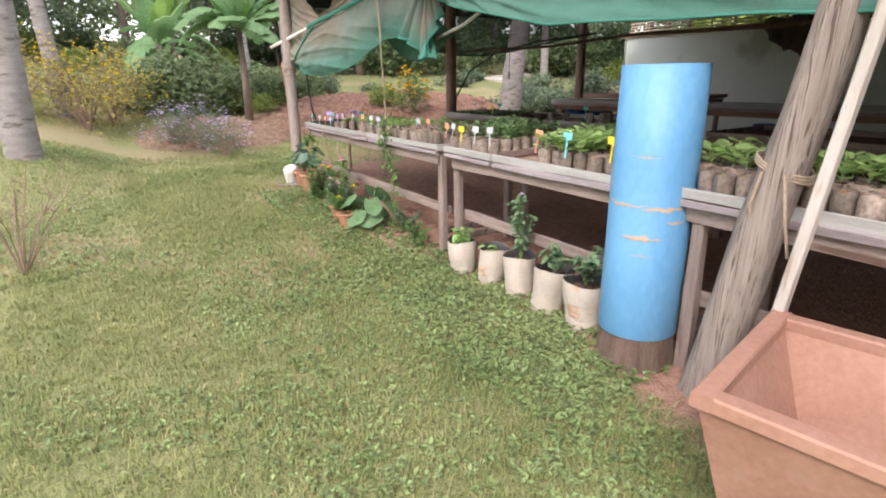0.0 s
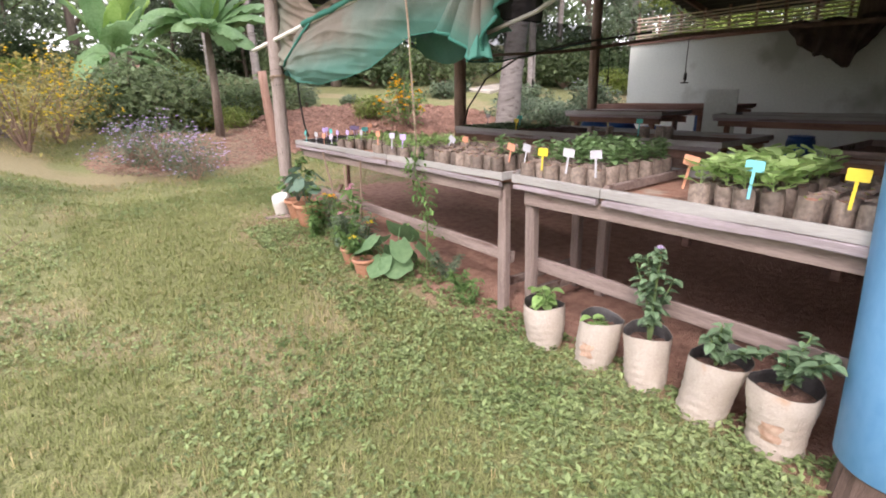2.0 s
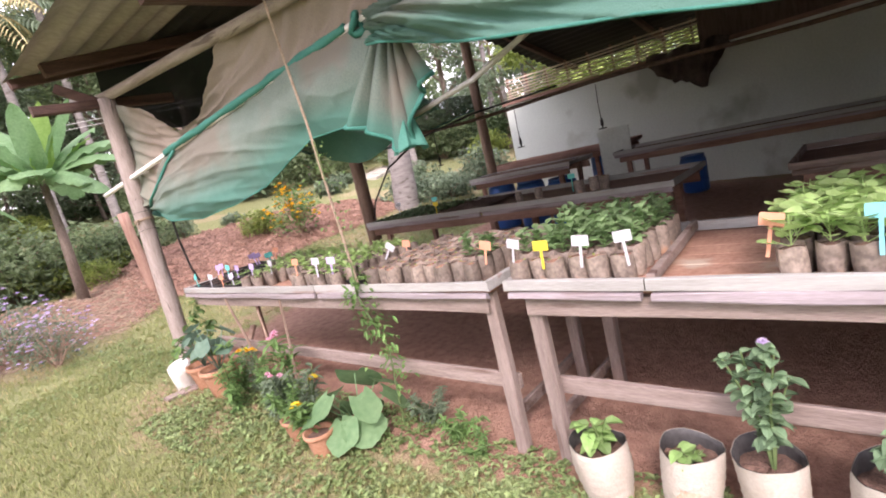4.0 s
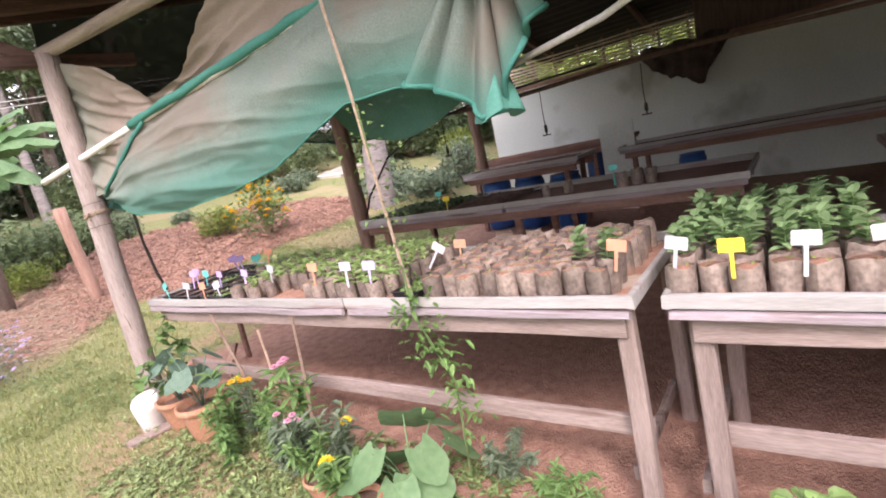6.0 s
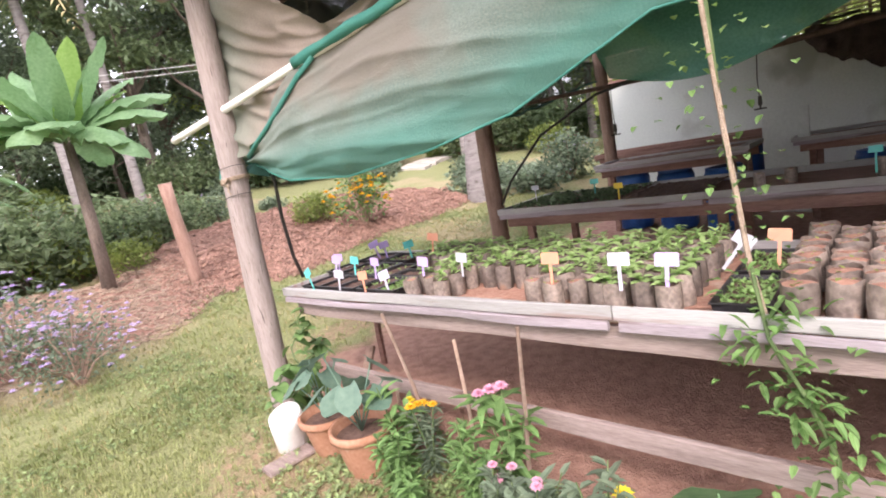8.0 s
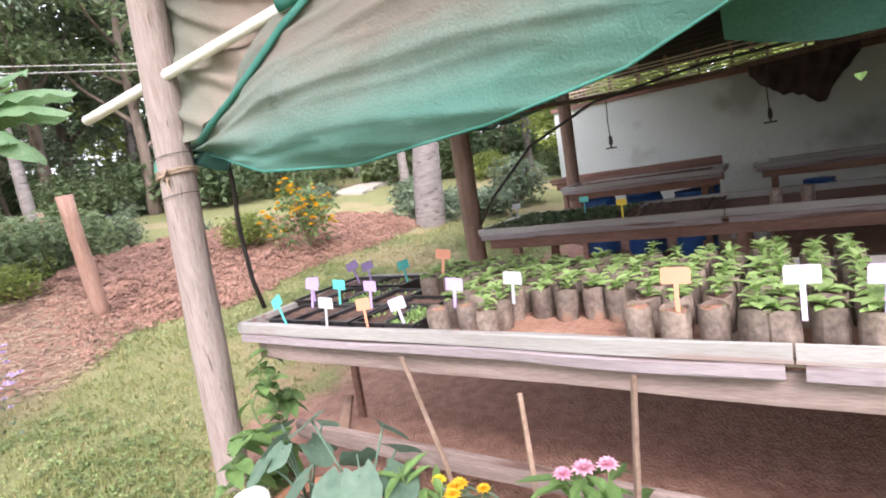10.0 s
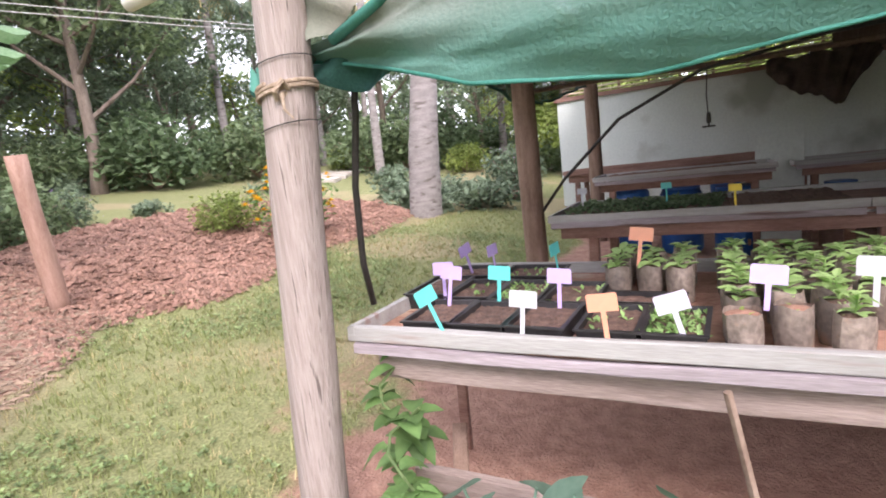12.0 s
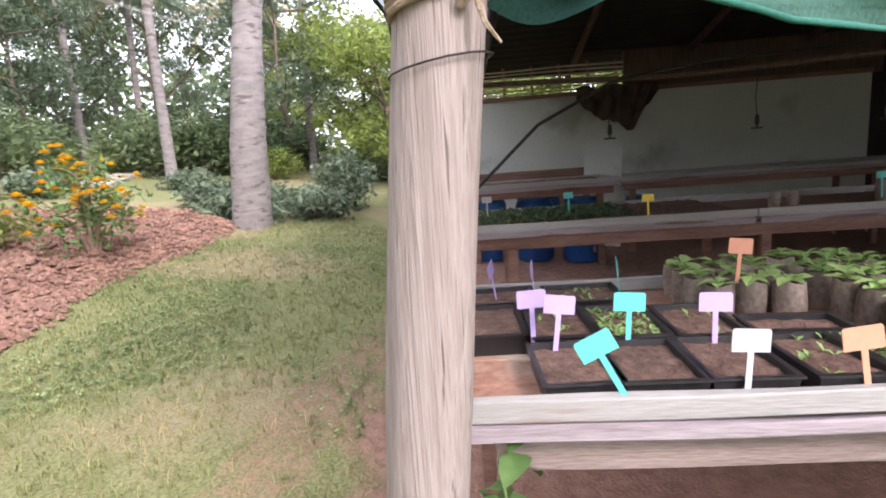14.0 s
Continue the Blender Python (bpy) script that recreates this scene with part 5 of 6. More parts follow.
def flower_head(s, p, r, petals, q):
    for ring, k in ((1.0, petals), (0.65, petals), (0.35, petals // 2)):
        for j in range(k):
            a = 2 * math.pi * j / k + ring
            s.leaf(p, (math.cos(a) * ring, math.sin(a) * ring, 1.15 - ring), r * (0.6 + 0.4 * ring), r * 0.55, 0.1, segs=1)


def flower_plant(x, y, tall, wide, leaf, leaf_mat, flower_mat, flowers, seed, label, r=0.028, count=70, narrow=0.3):
    q = random.Random(seed)
    t = thing("flower_plant", label, "flowering plant", (x, y, surface(x, y) - 0.01), "flowers along the bench")
    stems, blades, heads = Shape(), Shape(), Shape()
    tips = []
    for k in range(max(4, flowers)):
        a = q.uniform(0, 6.28)
        tip = (wide * math.cos(a) * q.uniform(0.2, 1), wide * math.sin(a) * q.uniform(0.2, 1), tall * q.uniform(0.7, 1.0))
        mid = (tip[0] * 0.35, tip[1] * 0.35, tip[2] * 0.5)
        stems.tube([(0, 0, 0), mid, tip], [0.005, 0.004, 0.0025], 5)
        tips.append((mid, tip))
    for k in range(int(count * 1.8)):
        mid, tip = q.choice(tips)
        f = q.uniform(0, 1)
        lo = Vector((0, 0, 0)).lerp(Vector(mid), q.uniform(0.2, 1)) if f < 0.45 else Vector(mid).lerp(Vector(tip), q.uniform(0, 0.95))
        a = q.uniform(0, 6.28)
        blades.leaf(lo, (math.cos(a), math.sin(a), q.uniform(0, 0.9)), leaf * q.uniform(0.6, 1.2), leaf * narrow, q.uniform(0.1, 0.6), segs=2)
    part("twig", stems, STEM, t)
    part("foliage", blades, leaf_mat, t)
    for mid, tip in tips[:flowers]:
        h = Shape()
        flower_head(h, tip, r * q.uniform(0.8, 1.15), 10, q)
        part("flower", h, flower_mat, t)
    return t


flower_plant(1.95, 5.86, 0.42, 0.12, 0.08, LEAF_GREY, FLOWER_ORANGE, 4, 1, "feathery marigold plant with orange flowers beside the bench", 0.032, 110, narrow=0.2)
flower_plant(1.90, 6.0, 0.46, 0.10, 0.11, LEAF_MID, FLOWER_YELLOW, 1, 2, "leafy green plant with one yellow flower beside the bench", 0.034, 60)
flower_plant(1.98, 5.42, 0.60, 0.12, 0.15, LEAF_MID, FLOWER_PINK, 3, 3, "tall green balsam plant with pink flowers beside the bench", 0.035, 60, narrow=0.24)
flower_plant(1.86, 5.55, 0.42, 0.16, 0.075, LEAF_MID, FLOWER_YELLOW, 0, 4, "dense green leafy plant beside the bench", 0.03, 110)
flower_plant(1.80, 5.22, 0.42, 0.18, 0.10, LEAF_GREY, FLOWER_PINK, 2, 5, "green plant with small pink flowers beside the bench", 0.03, 120)
flower_plant(1.84, 4.98, 0.45, 0.12, 0.09, LEAF_GREY, FLOWER_YELLOW, 1, 6, "grey-green plant with one large yellow flower", 0.042, 90)
flower_plant(1.72, 4.82, 0.36, 0.14, 0.10, LEAF_MID, FLOWER_YELLOW, 1, 7, "green plant with one large yellow flower", 0.042, 90)
flower_plant(1.78, 5.40, 0.36, 0.16, 0.07, LEAF_GREY, FLOWER_PINK, 3, 15, "green plant with small pink flowers beside the bench", 0.028, 140)
flower_plant(1.74, 5.08, 0.36, 0.16, 0.07, LEAF_MID, FLOWER_YELLOW, 0, 16, "dense green leafy plant beside the bench", 0.03, 140)
flower_plant(1.76, 5.88, 0.38, 0.14, 0.07, LEAF_MID, FLOWER_YELLOW, 0, 18, "dense green leafy plant beside the pots", 0.03, 110)
flower_plant(1.70, 5.75, 0.26, 0.14, 0.07, LEAF_MID, FLOWER_YELLOW, 0, 8, "low green weed clump beside the bench", 0.03, 90)
flower_plant(2.18, 4.25, 0.26, 0.24, 0.06, LEAF_GREY, FLOWER_YELLOW, 0, 9, "low dark green weed clump under the bench edge", 0.03, 200)
flower_plant(2.12, 4.0, 0.2, 0.22, 0.06, LEAF_MID, FLOWER_YELLOW, 0, 10, "low dark green weed clump under the bench edge", 0.03, 160)
flower_plant(2.05, 3.80, 0.14, 0.16, 0.05, LEAF_MID, FLOWER_YELLOW, 0, 12, "low green weed clump on the red earth", 0.03, 90)
big = thing("squash_plant", "squash plant with very large lobed green leaves", "plant", (1.92, 4.62, surface(1.92, 4.62) - 0.01))
broad_plant(big, (0, 0, 0), 10, 0.125, 0.34, 0.22, LEAF_SQUASH, 21)

for k, (x, y, tx, ty, h) in enumerate(((2.05, 5.92, 1.99, 6.06, 0.92), (2.02, 5.66, 2.02, 5.66, 0.82), (1.98, 5.38, 2.03, 5.33, 0.9), (2.02, 6.16, 2.02, 6.1, 0.5))):
    s = Shape()
    z = surface(x, y)
    s.tube([(x, y, z - 0.05), ((x + tx) / 2 + 0.015, (y + ty) / 2, z + (h - z) * 0.5), (tx, ty, h)], [0.011, 0.009, 0.008], 8, wobble=0.3)
    single("plant_stick", s, TWIG, "crooked brown stick supporting the flowers", "stick", group="plant sticks")

# vine on its string
s = Shape()
s.tube([(2.13, 4.70, 2.74), (2.14, 4.68, 2.4), (2.15, 4.64, 1.96), (2.14, 4.60, 1.5), (2.13, 4.56, 1.1), (2.12, 4.53, 0.96)], 0.008, 6)
single("support_string", s, ROPE, "thin string hanging from the eave for a vine", "string")
vine = thing("vine", "feathery green vine climbing its string past the bench", "vine", (2.08, 4.4, surface(2.08, 4.4)))
path = [(0, 0, 0), (0.0, -0.02, 0.3), (0.02, -0.02, 0.5), (0.0, 0.04, 0.68), (0.0, 0.12, 0.85), (0.05, 0.16, 1.05), (0.06, 0.2, 1.4), (0.07, 0.22, 1.8)]
s = Shape()
s.tube(path, 0.006, 6)
part("stem", s, STEM, vine)
q = random.Random(17)
s = Shape()
for k in range(340):
    i = q.uniform(0.8, 6.9) if q.random() < 0.8 else q.uniform(2.5, 4.5)
    b = Vector(path[int(i)]).lerp(Vector(path[int(i) + 1]), i % 1) + Vector((q.gauss(0, 0.04), q.gauss(0, 0.07), q.gauss(0, 0.04)))
    a = q.uniform(0, 6.28)
    s.leaf(b, (math.cos(a), math.sin(a), q.uniform(-0.6, 0.4)), q.uniform(0.025, 0.055) * (1.2 if i < 4.6 else 0.6), 0.022, 0.4, segs=2)
part("foliage", s, LEAF_VINE, vine)


# ---- plants in the white sacks ----
def sack_plant(x, y, z, tall, wide, leaf, count, mat, seed, label, flower=None, lean=(0, 0)):
    q = random.Random(seed)
    t = thing("sack_plant", label, "plant", (x, y, z), "plants in the sacks")
    stems, blades = Shape(), Shape()
    tips = []
    for k in range(5):
        a = q.uniform(0, 6.28)
        tip = (wide * math.cos(a) * q.uniform(0.2, 1) + lean[0], wide * math.sin(a) * q.uniform(0.2, 1) + lean[1], tall * q.uniform(0.6, 1))
        stems.tube([(0, 0, 0), (tip[0] * 0.3, tip[1] * 0.3, tip[2] * 0.55), tip], [0.006, 0.005, 0.003], 5)
        tips.append(tip)
    for k in range(count):
        tip = Vector(q.choice(tips))
        f = q.uniform(0.25, 1)
        b = Vector((tip.x * f ** 1.6, tip.y * f ** 1.6, tip.z * f))
        a = q.uniform(0, 6.28)
        blades.leaf(b, (math.cos(a), math.sin(a), q.uniform(-0.1, 0.6)), leaf * q.uniform(0.6, 1.15), leaf * 0.72, q.uniform(0.1, 0.6), segs=3)
    part("twig", stems, STEM, t)
    part("foliage", blades, mat, t)
    if flower:
        h = Shape()
        flower_head(h, max(tips, key=lambda p: p[2]), 0.025, 8, q)
        part("flower", h, flower, t)


sack_plant(2.04, 3.08, 0.20, 0.2, 0.08, 0.09, 26, LEAF_FRESH, 1, "bright green broad-leaved plant in a white sack")
sack_plant(2.05, 2.72, 0.225, 0.08, 0.07, 0.07, 10, LEAF_FRESH, 2, "tiny yellow-green seedling in a white sack")
sack_plant(2.11, 2.45, 0.22, 0.56, 0.12, 0.062, 170, LEAF_SAGE, 3, "bushy dark green plant with a purple flower in a white sack", FLOWER_LILAC)
sack_plant(2.11, 2.12, 0.26, 0.22, 0.18, 0.06, 110, LEAF_SAGE, 4, "sprawling grey-green plant hanging over a white sack", None, (-0.06, -0.08))
sack_plant(2.11, 1.84, 0.27, 0.25, 0.2, 0.06, 130, LEAF_SAGE, 5, "sprawling grey-green plant hanging over a white sack", None, (-0.03, -0.05))

s = Shape()
s.plank((2.42, 6.93, surface(2.42, 6.93) - 0.02), (2.60, 7.0, 0.40), 0.06, 0.03, 0.003, 4)
single("loose_board", s, SHED_POST, "short brown board leaning under the bench end", "board")


# ---- trees ----
def cards(centres, size, q, squash=0.6, flat=0.5):
    """Many pointed leaves of four corners round the given centres (place, radius, count)."""
    s = Shape()
    for (cx, cy, cz), rad, count in centres:
        for _ in range(count):
            a, b = q.uniform(0, 6.283), q.uniform(-1, 1)
            r = rad * q.random() ** 0.4
            c = math.sqrt(1 - b * b)
            p = Vector((cx + r * c * math.cos(a), cy + r * c * math.sin(a), cz + r * b * squash))
            d = Vector((q.gauss(0, 1), q.gauss(0, 1), q.gauss(-0.35, 0.5))).normalized()
            w = d.cross(Vector((q.gauss(0, flat), q.gauss(0, flat), 1))).normalized()
            ln = size * q.uniform(0.6, 1.3)
            up = d.cross(w) * (ln * 0.12)
            n = len(s.v)
            s.v += [tuple(p), tuple(p + d * ln * 0.5 - w * ln * 0.26 + up), tuple(p + d * ln), tuple(p + d * ln * 0.5 + w * ln * 0.26 + up)]
            s.f.append((n, n + 1, n + 2, n + 3))
    return s


def broad_tree(name, label, height, spread, trunk_r, bark, leaf_mat, seed, leaf=0.24, clumps=60, per=75, low=0.3, lean=0.3, puff=0.8):
    q = random.Random(seed)
    t = thing(name, label, "tree", (0, 0, 0), "trees round the garden")
    s = Shape()
    bend = (q.uniform(-lean, lean), q.uniform(-lean, lean))
    trunk = [(bend[0] * (i / 8) ** 2 + 0.06 * math.sin(i), bend[1] * (i / 8) ** 2 + 0.05 * math.cos(i * 1.3), -0.3 + (height * 0.72 + 0.3) * i / 8) for i in range(9)]
    s.tube(trunk, [trunk_r * (1.25 if i == 0 else 1) * (1 - 0.085 * i) for i in range(9)], 10, wobble=0.15)
    part("trunk", s, bark, t, "", True)
    centres = []
    limbs = max(7, clumps // 6)
    for k in range(limbs):
        f = low + (0.98 - low) * (k + q.random()) / limbs
        i = f * 8
        base = Vector(trunk[min(7, int(i))]).lerp(Vector(trunk[min(8, int(i) + 1)]), i % 1)
        a = k * 2.4 + q.uniform(-0.5, 0.5)
        reach = spread * (1.05 - 0.55 * abs(f - 0.55)) * q.uniform(0.55, 1.1)
        tip = base + Vector((reach * math.cos(a), reach * math.sin(a), height * q.uniform(0.08, 0.26)))
        mid = base.lerp(tip, 0.5) + Vector((0, 0, -0.1 * reach))
        limb = Shape()
        limb.tube([base, mid, tip], [trunk_r * 0.4, trunk_r * 0.25, trunk_r * 0.08], 6)
        part("limb", limb, bark, t)
        for j in range(6):
            p = base.lerp(mid, 1.0).lerp(tip, q.uniform(0, 1.15)) + Vector((q.gauss(0, 0.5), q.gauss(0, 0.5), q.gauss(0.1, 0.3))) * spread * 0.22
            centres.append((tuple(p), puff * q.uniform(0.6, 1.25), per))
    top = Vector(trunk[8])
    for j in range(limbs):
        centres.append((tuple(top + Vector((q.gauss(0, 0.4) * spread, q.gauss(0, 0.4) * spread, q.uniform(-0.05, 0.22) * height))), puff * q.uniform(0.6, 1.2), per))
    part("crown", cards(centres, leaf, q), leaf_mat, t)
    return t


def bush(name, label, r, h, leaf_mat, seed, leaf=0.16, count=1500, flower=None, n_flowers=0, fr=0.05, group="bushes in the garden"):
    q = random.Random(seed)
    t = thing(name, label, "bush", (0, 0, 0), group)
    s = Shape()
    centres, ends = [], []
    for k in range(14):
        a, f = k * 2.4, math.sqrt(q.random())
        tip = Vector((r * f * math.cos(a), r * f * math.sin(a), h * (1.02 - 0.45 * f * f) * q.uniform(0.7, 1.05)))
        s.tube([(0, 0, -0.05), (tip.x * 0.4, tip.y * 0.4, tip.z * 0.55), tuple(tip)], [0.012 + 0.01 * h, 0.01, 0.004], 5)
        centres.append((tuple(tip * 0.9), 0.30 * (r + h) * 0.6, count // 22))
        centres.append(((tip.x * 0.7, tip.y * 0.7, tip.z * 0.5), 0.33 * (r + h) * 0.6, count // 30))
        ends.append(tip)
    part("twig", s, TWIG, t)
    part("foliage", cards(centres, leaf, q, 0.9), leaf_mat, t)
    if flower:
        for k in range(n_flowers):
            e = q.choice(ends)
            hd = Shape()
            flower_head(hd, (e.x * 1.12 + q.gauss(0, 0.16) * r, e.y * 1.12 + q.gauss(0, 0.16) * r, e.z + q.uniform(-0.28, 0.16) * h), fr * q.uniform(0.8, 1.2), 8, q)
            part("flower", hd, flower, t)
    return t


def frond(s, base, a, length, q, lift=0.7, drop=1.1, leaflet=0.35, step=26):
    d = Vector((math.cos(a), math.sin(a), 0))
    pts = []
    for i in range(step + 1):
        t = i / step
        pts.append(Vector(base) + d * (length * t) + Vector((0, 0, length * (lift * t - drop * t * t))))
    s.tube(pts[::3], 0.02, 4)
    side = Vector((-d.y, d.x, 0))
    for i in range(3, step + 1):
        w = leaflet * math.sin(math.pi * (0.15 + 0.8 * i / step))
        for sg in (-1, 1):
            s.leaf(pts[i], side * sg + d * 0.5 + Vector((0, 0, -0.5)), w, 0.07, 0.5, segs=1)


def coconut(label, height, r, seed, bend=(0, 0), fronds=16, length=3.0):
    q = random.Random(seed)
    t = thing("palm_tree", label, "palm tree", (0, 0, 0), "palms in the garden")
    s = Shape()
    n = int(height / 0.11)
    pts = [(bend[0] * (i / n) ** 1.5, bend[1] * (i / n) ** 1.5, -0.3 + (height + 0.3) * i / n) for i in range(n + 1)]
    s.tube(pts, [r * (1.18 - 0.38 * min(1, i * 0.11 / 3.0)) * (1.025 if i % 2 else 0.99) for i in range(n + 1)], 16, wobble=0.05)
    part("trunk", s, BARK, t, "ringed grey trunk", True)
    for k in range(fronds):
        s = Shape()
        frond(s, pts[-1], k * 2.4 + q.uniform(-0.2, 0.2), length * q.uniform(0.85, 1.1), q, q.uniform(0.2, 1.0), q.uniform(0.8, 1.3), 0.55)
        part("frond", s, LEAF_GREY if k % 4 else DRYGRASS, t)
    return t


def banana(label, seed, tall=1.95, blades=24, length=1.35):
    q = random.Random(seed)
    t = thing("banana_plant", label, "banana plant", (0, 0, 0), "banana plants")
    s = Shape()
    s.tube([(0, 0, -0.1), (0.03, 0, tall * 0.5), (0.05, 0.03, tall)], [0.09, 0.07, 0.05], 12)
    part("stem", s, TREE_BARK, t, "", True)
    for k in range(blades):
        a = k * 2.4 + q.uniform(-0.25, 0.25)
        rise = radians(q.uniform(15, 65) if k < blades - 7 else q.uniform(52, 74))
        bow = radians(q.uniform(45, 105) if k < blades - 7 else q.uniform(15, 40))
        ln, wide = length * q.uniform(0.8, 1.15), q.uniform(0.19, 0.26) if k < blades - 7 else q.uniform(0.13, 0.2)
        d = Vector((math.cos(a), math.sin(a), 0))
        side = Vector((-d.y, d.x, 0))
        fold = q.uniform(0.15, 0.6)
        spine = [Vector((0.05, 0.03, tall - 0.1))]
        for i in range(20):
            e = rise - bow * i / 20
            spine.append(spine[-1] + (d * math.cos(e) + Vector((0, 0, math.sin(e)))) * (ln / 20))

        def blade(u, v):
            c = spine[round(u * 20)]
            w = wide * smooth01(0.12, 0.34, u) * math.sqrt(max(0.0, 1 - max(0, (u - 0.55) / 0.45) ** 2)) + 0.012
            e = (v - 0.5) * 2
            tear = 0.09 * noise.noise(Vector((u * 26, e * 2, k)))
            return c + side * (e * w) + Vector((0, 0, -abs(e) * w * fold + tear * abs(e)))

        s = Shape()
        s.sheet(blade, 20, 6)
        part("leaf", s, BANANA if k < blades - 3 else BANANA_NEW, t, "", True)
    return t


def put(t, x, y, turn=0.0, scale=1.0, sink=0.0, first=[]):
    m = pose(x, y, surface(x, y) - sink, 0, 0, turn) @ Matrix.Scale(scale, 4)
    key = t.name
    if key not in first:
        first.append(key)
        t.matrix_basis = m
        return t
    c = copy_thing(t, m)
    c.matrix_basis = m
    return c


MANGO = broad_tree("broadleaf_tree", "broad dark green tree with a short dark trunk", 7.5, 3.4, 0.22, TREE_BARK, LEAF_DARK, 1, 0.26, 84, 80, 0.22)
FEATHER = broad_tree("feathery_tree", "tall dark feathery tree with layered branches", 11, 2.6, 0.17, TREE_BARK, LEAF_TREE, 2, 0.20, 100, 75, 0.25, 0.4, 0.75)
PALE = broad_tree("slender_tree", "slender grey-green tree with many thin stems", 6.5, 2.2, 0.08, TREE_BARK, LEAF_GREY, 3, 0.19, 72, 60, 0.15, 0.5, 0.7)
LIGHT = broad_tree("light_tree", "light yellowish green small tree", 5.0, 2.0, 0.09, TREE_BARK, LEAF_YELLOW, 4, 0.18, 60, 60, 0.15, 0.4, 0.65)
SHRUB = bush("dark_shrub", "dense dark green shrub at the edge of the trees", 1.3, 1.7, LEAF_DARK, 5, 0.2, 2400)
SHRUB2 = bush("green_shrub", "dense mid-green shrub at the edge of the trees", 1.2, 1.3, LEAF_TREE, 6, 0.17, 2200)
SHRUB3 = bush("pale_shrub", "pale yellow-green shrub in the garden", 0.8, 0.9, LEAF_YELLOW, 7, 0.12, 1500)
LOW = bush("low_weed_clump", "low green weed clump in the rough grass", 0.7, 0.35, LEAF_GREY, 8, 0.12, 900)

# the trees stand in a wide belt round the shed and garden
HUB = (1.5, 6.0)
belt = random.Random(12)


def polar(deg, dist):
    return HUB[0] + dist * math.cos(radians(deg)), HUB[1] + dist * math.sin(radians(deg))


KEEP_CLEAR = ((18.0, 16.0, 2.6),)
for ring_no, (dist, step, jitter) in enumerate(((17.5, 10.0, 1.5), (23, 8.5, 2.5), (30, 11.0, 4.0))):
    deg = -6.0 + ring_no * 2
    while deg < 150:
        x, y = polar(deg + belt.uniform(-2, 2), dist + belt.uniform(-jitter, jitter))
        near_end = deg < 66
        kind = belt.choice(([PALE, LIGHT, LIGHT], [PALE, LIGHT, PALE], [PALE, FEATHER])[ring_no] if near_end else ([PALE, FEATHER, PALE, PALE], [MANGO, FEATHER, PALE, PALE], [FEATHER, MANGO])[ring_no])
        if not any(math.hypot(x - cx, y - cy) < cr for cx, cy, cr in KEEP_CLEAR):
            put(kind, x, y, belt.uniform(0, 360), belt.uniform(0.8, 1.2) * (1.15 if ring_no == 2 else 1))
        deg += step
deg = 160.0
while deg < 340:
    x, y = polar(deg, 24 + belt.uniform(-4, 4))
    put(belt.choice([MANGO, FEATHER, PALE]), x, y, belt.uniform(0, 360), belt.uniform(0.9, 1.2))
    deg += 13
for k in range(64):
    x, y = polar(-4 + 150 * (k + belt.random()) / 64, belt.uniform(14.5, 22))
    put(belt.choice([SHRUB, SHRUB2, SHRUB2, SHRUB3, SHRUB3]), x, y, belt.uniform(0, 360), belt.uniform(0.7, 1.3))
for k in range(30):
    x, y = polar(15 + 115 * belt.random(), belt.uniform(8.5, 16))
    if bed_mound(x, y) < 0.02 and not (x < 11.5 and y < 7.6) and abs(x - 1) + abs(y - 8) > 2:
        put(LOW, x, y, belt.uniform(0, 360), belt.uniform(0.5, 1.2))

for x, y, sc in ((6.8, 21.5, 1.1), (8.5, 19.6, 1.0), (8.6, 24.5, 1.2), (12.5, 25.5, 1.2), (25.5, 22, 1.25), (28, 28, 1.3), (29, 17, 1.2), (19.5, 33, 1.3)):
    put(FEATHER, x, y, x * 40, sc)
for x, y, sc in ((14.0, 2.5, 0.9), (14.6, 5.0, 1.0), (13.8, 7.2, 0.9), (15.0, 9.2, 1.0), (16.0, 0.0, 1.0)):
    put(LIGHT, x, y, y * 60, sc)

# far woods close the view behind the belt
q = random.Random(31)
woods = []
for k in range(150):
    x, y = polar(-20 + 190 * k / 150 + q.uniform(-1, 1), q.uniform(36, 46))
    z = surface(x, y)
    for j in range(5):
        woods.append(((x + q.gauss(0, 1.5), y + q.gauss(0, 1.5), z + q.uniform(0.3, 4.5)), q.uniform(1.3, 2.2), 30))
s = cards(woods, 0.75, q, 0.9)
single("far_woods", s, LEAF_TREE, "far belt of mixed green woods behind the garden", "woods", kind="stuff")

# palms
PALM_NEAR = coconut("palm tree with a thick ringed grey trunk on the lawn", 7.5, 0.17, 41, (0.9, 0.2))
put(PALM_NEAR, -1.2, 8.1)
PALM_MID = coconut("palm tree with a ringed grey-brown trunk behind the shed", 9.0, 0.25, 42, (0.3, -1.6))
put(PALM_MID, 8.5, 10.35, 40)
PALM_SLIM = coconut("slender leaning palm tree at the edge of the garden", 8.5, 0.13, 43, (-0.35, 0.2), 15, 2.6)
for x, y, turn in ((-0.9, 12.2, 0), (5.6, 19.5, 60), (16.5, 19.0, 70), (20.5, 15.5, 200), (13.5, 14.5, 80), (18.5, 12.5, 150), (9.5, 22.0, 130), (25.5, 24, 10), (14.5, 26, 300)):
    put(PALM_SLIM, x, y, turn)

PALM_DRY = coconut("tall palm with drooping dry brown fronds", 6.2, 0.14, 44, (0.3, 0.2), 24, 2.7)
for x, y, turn in ((13.0, 20.0, 10), (17.5, 22.5, 120), (21.0, 20.0, 220), (24.0, 17.0, 300), (4.2, 19.6, 60), (-4.0, 21.0, 170)):
    put(PALM_DRY, x, y, turn)

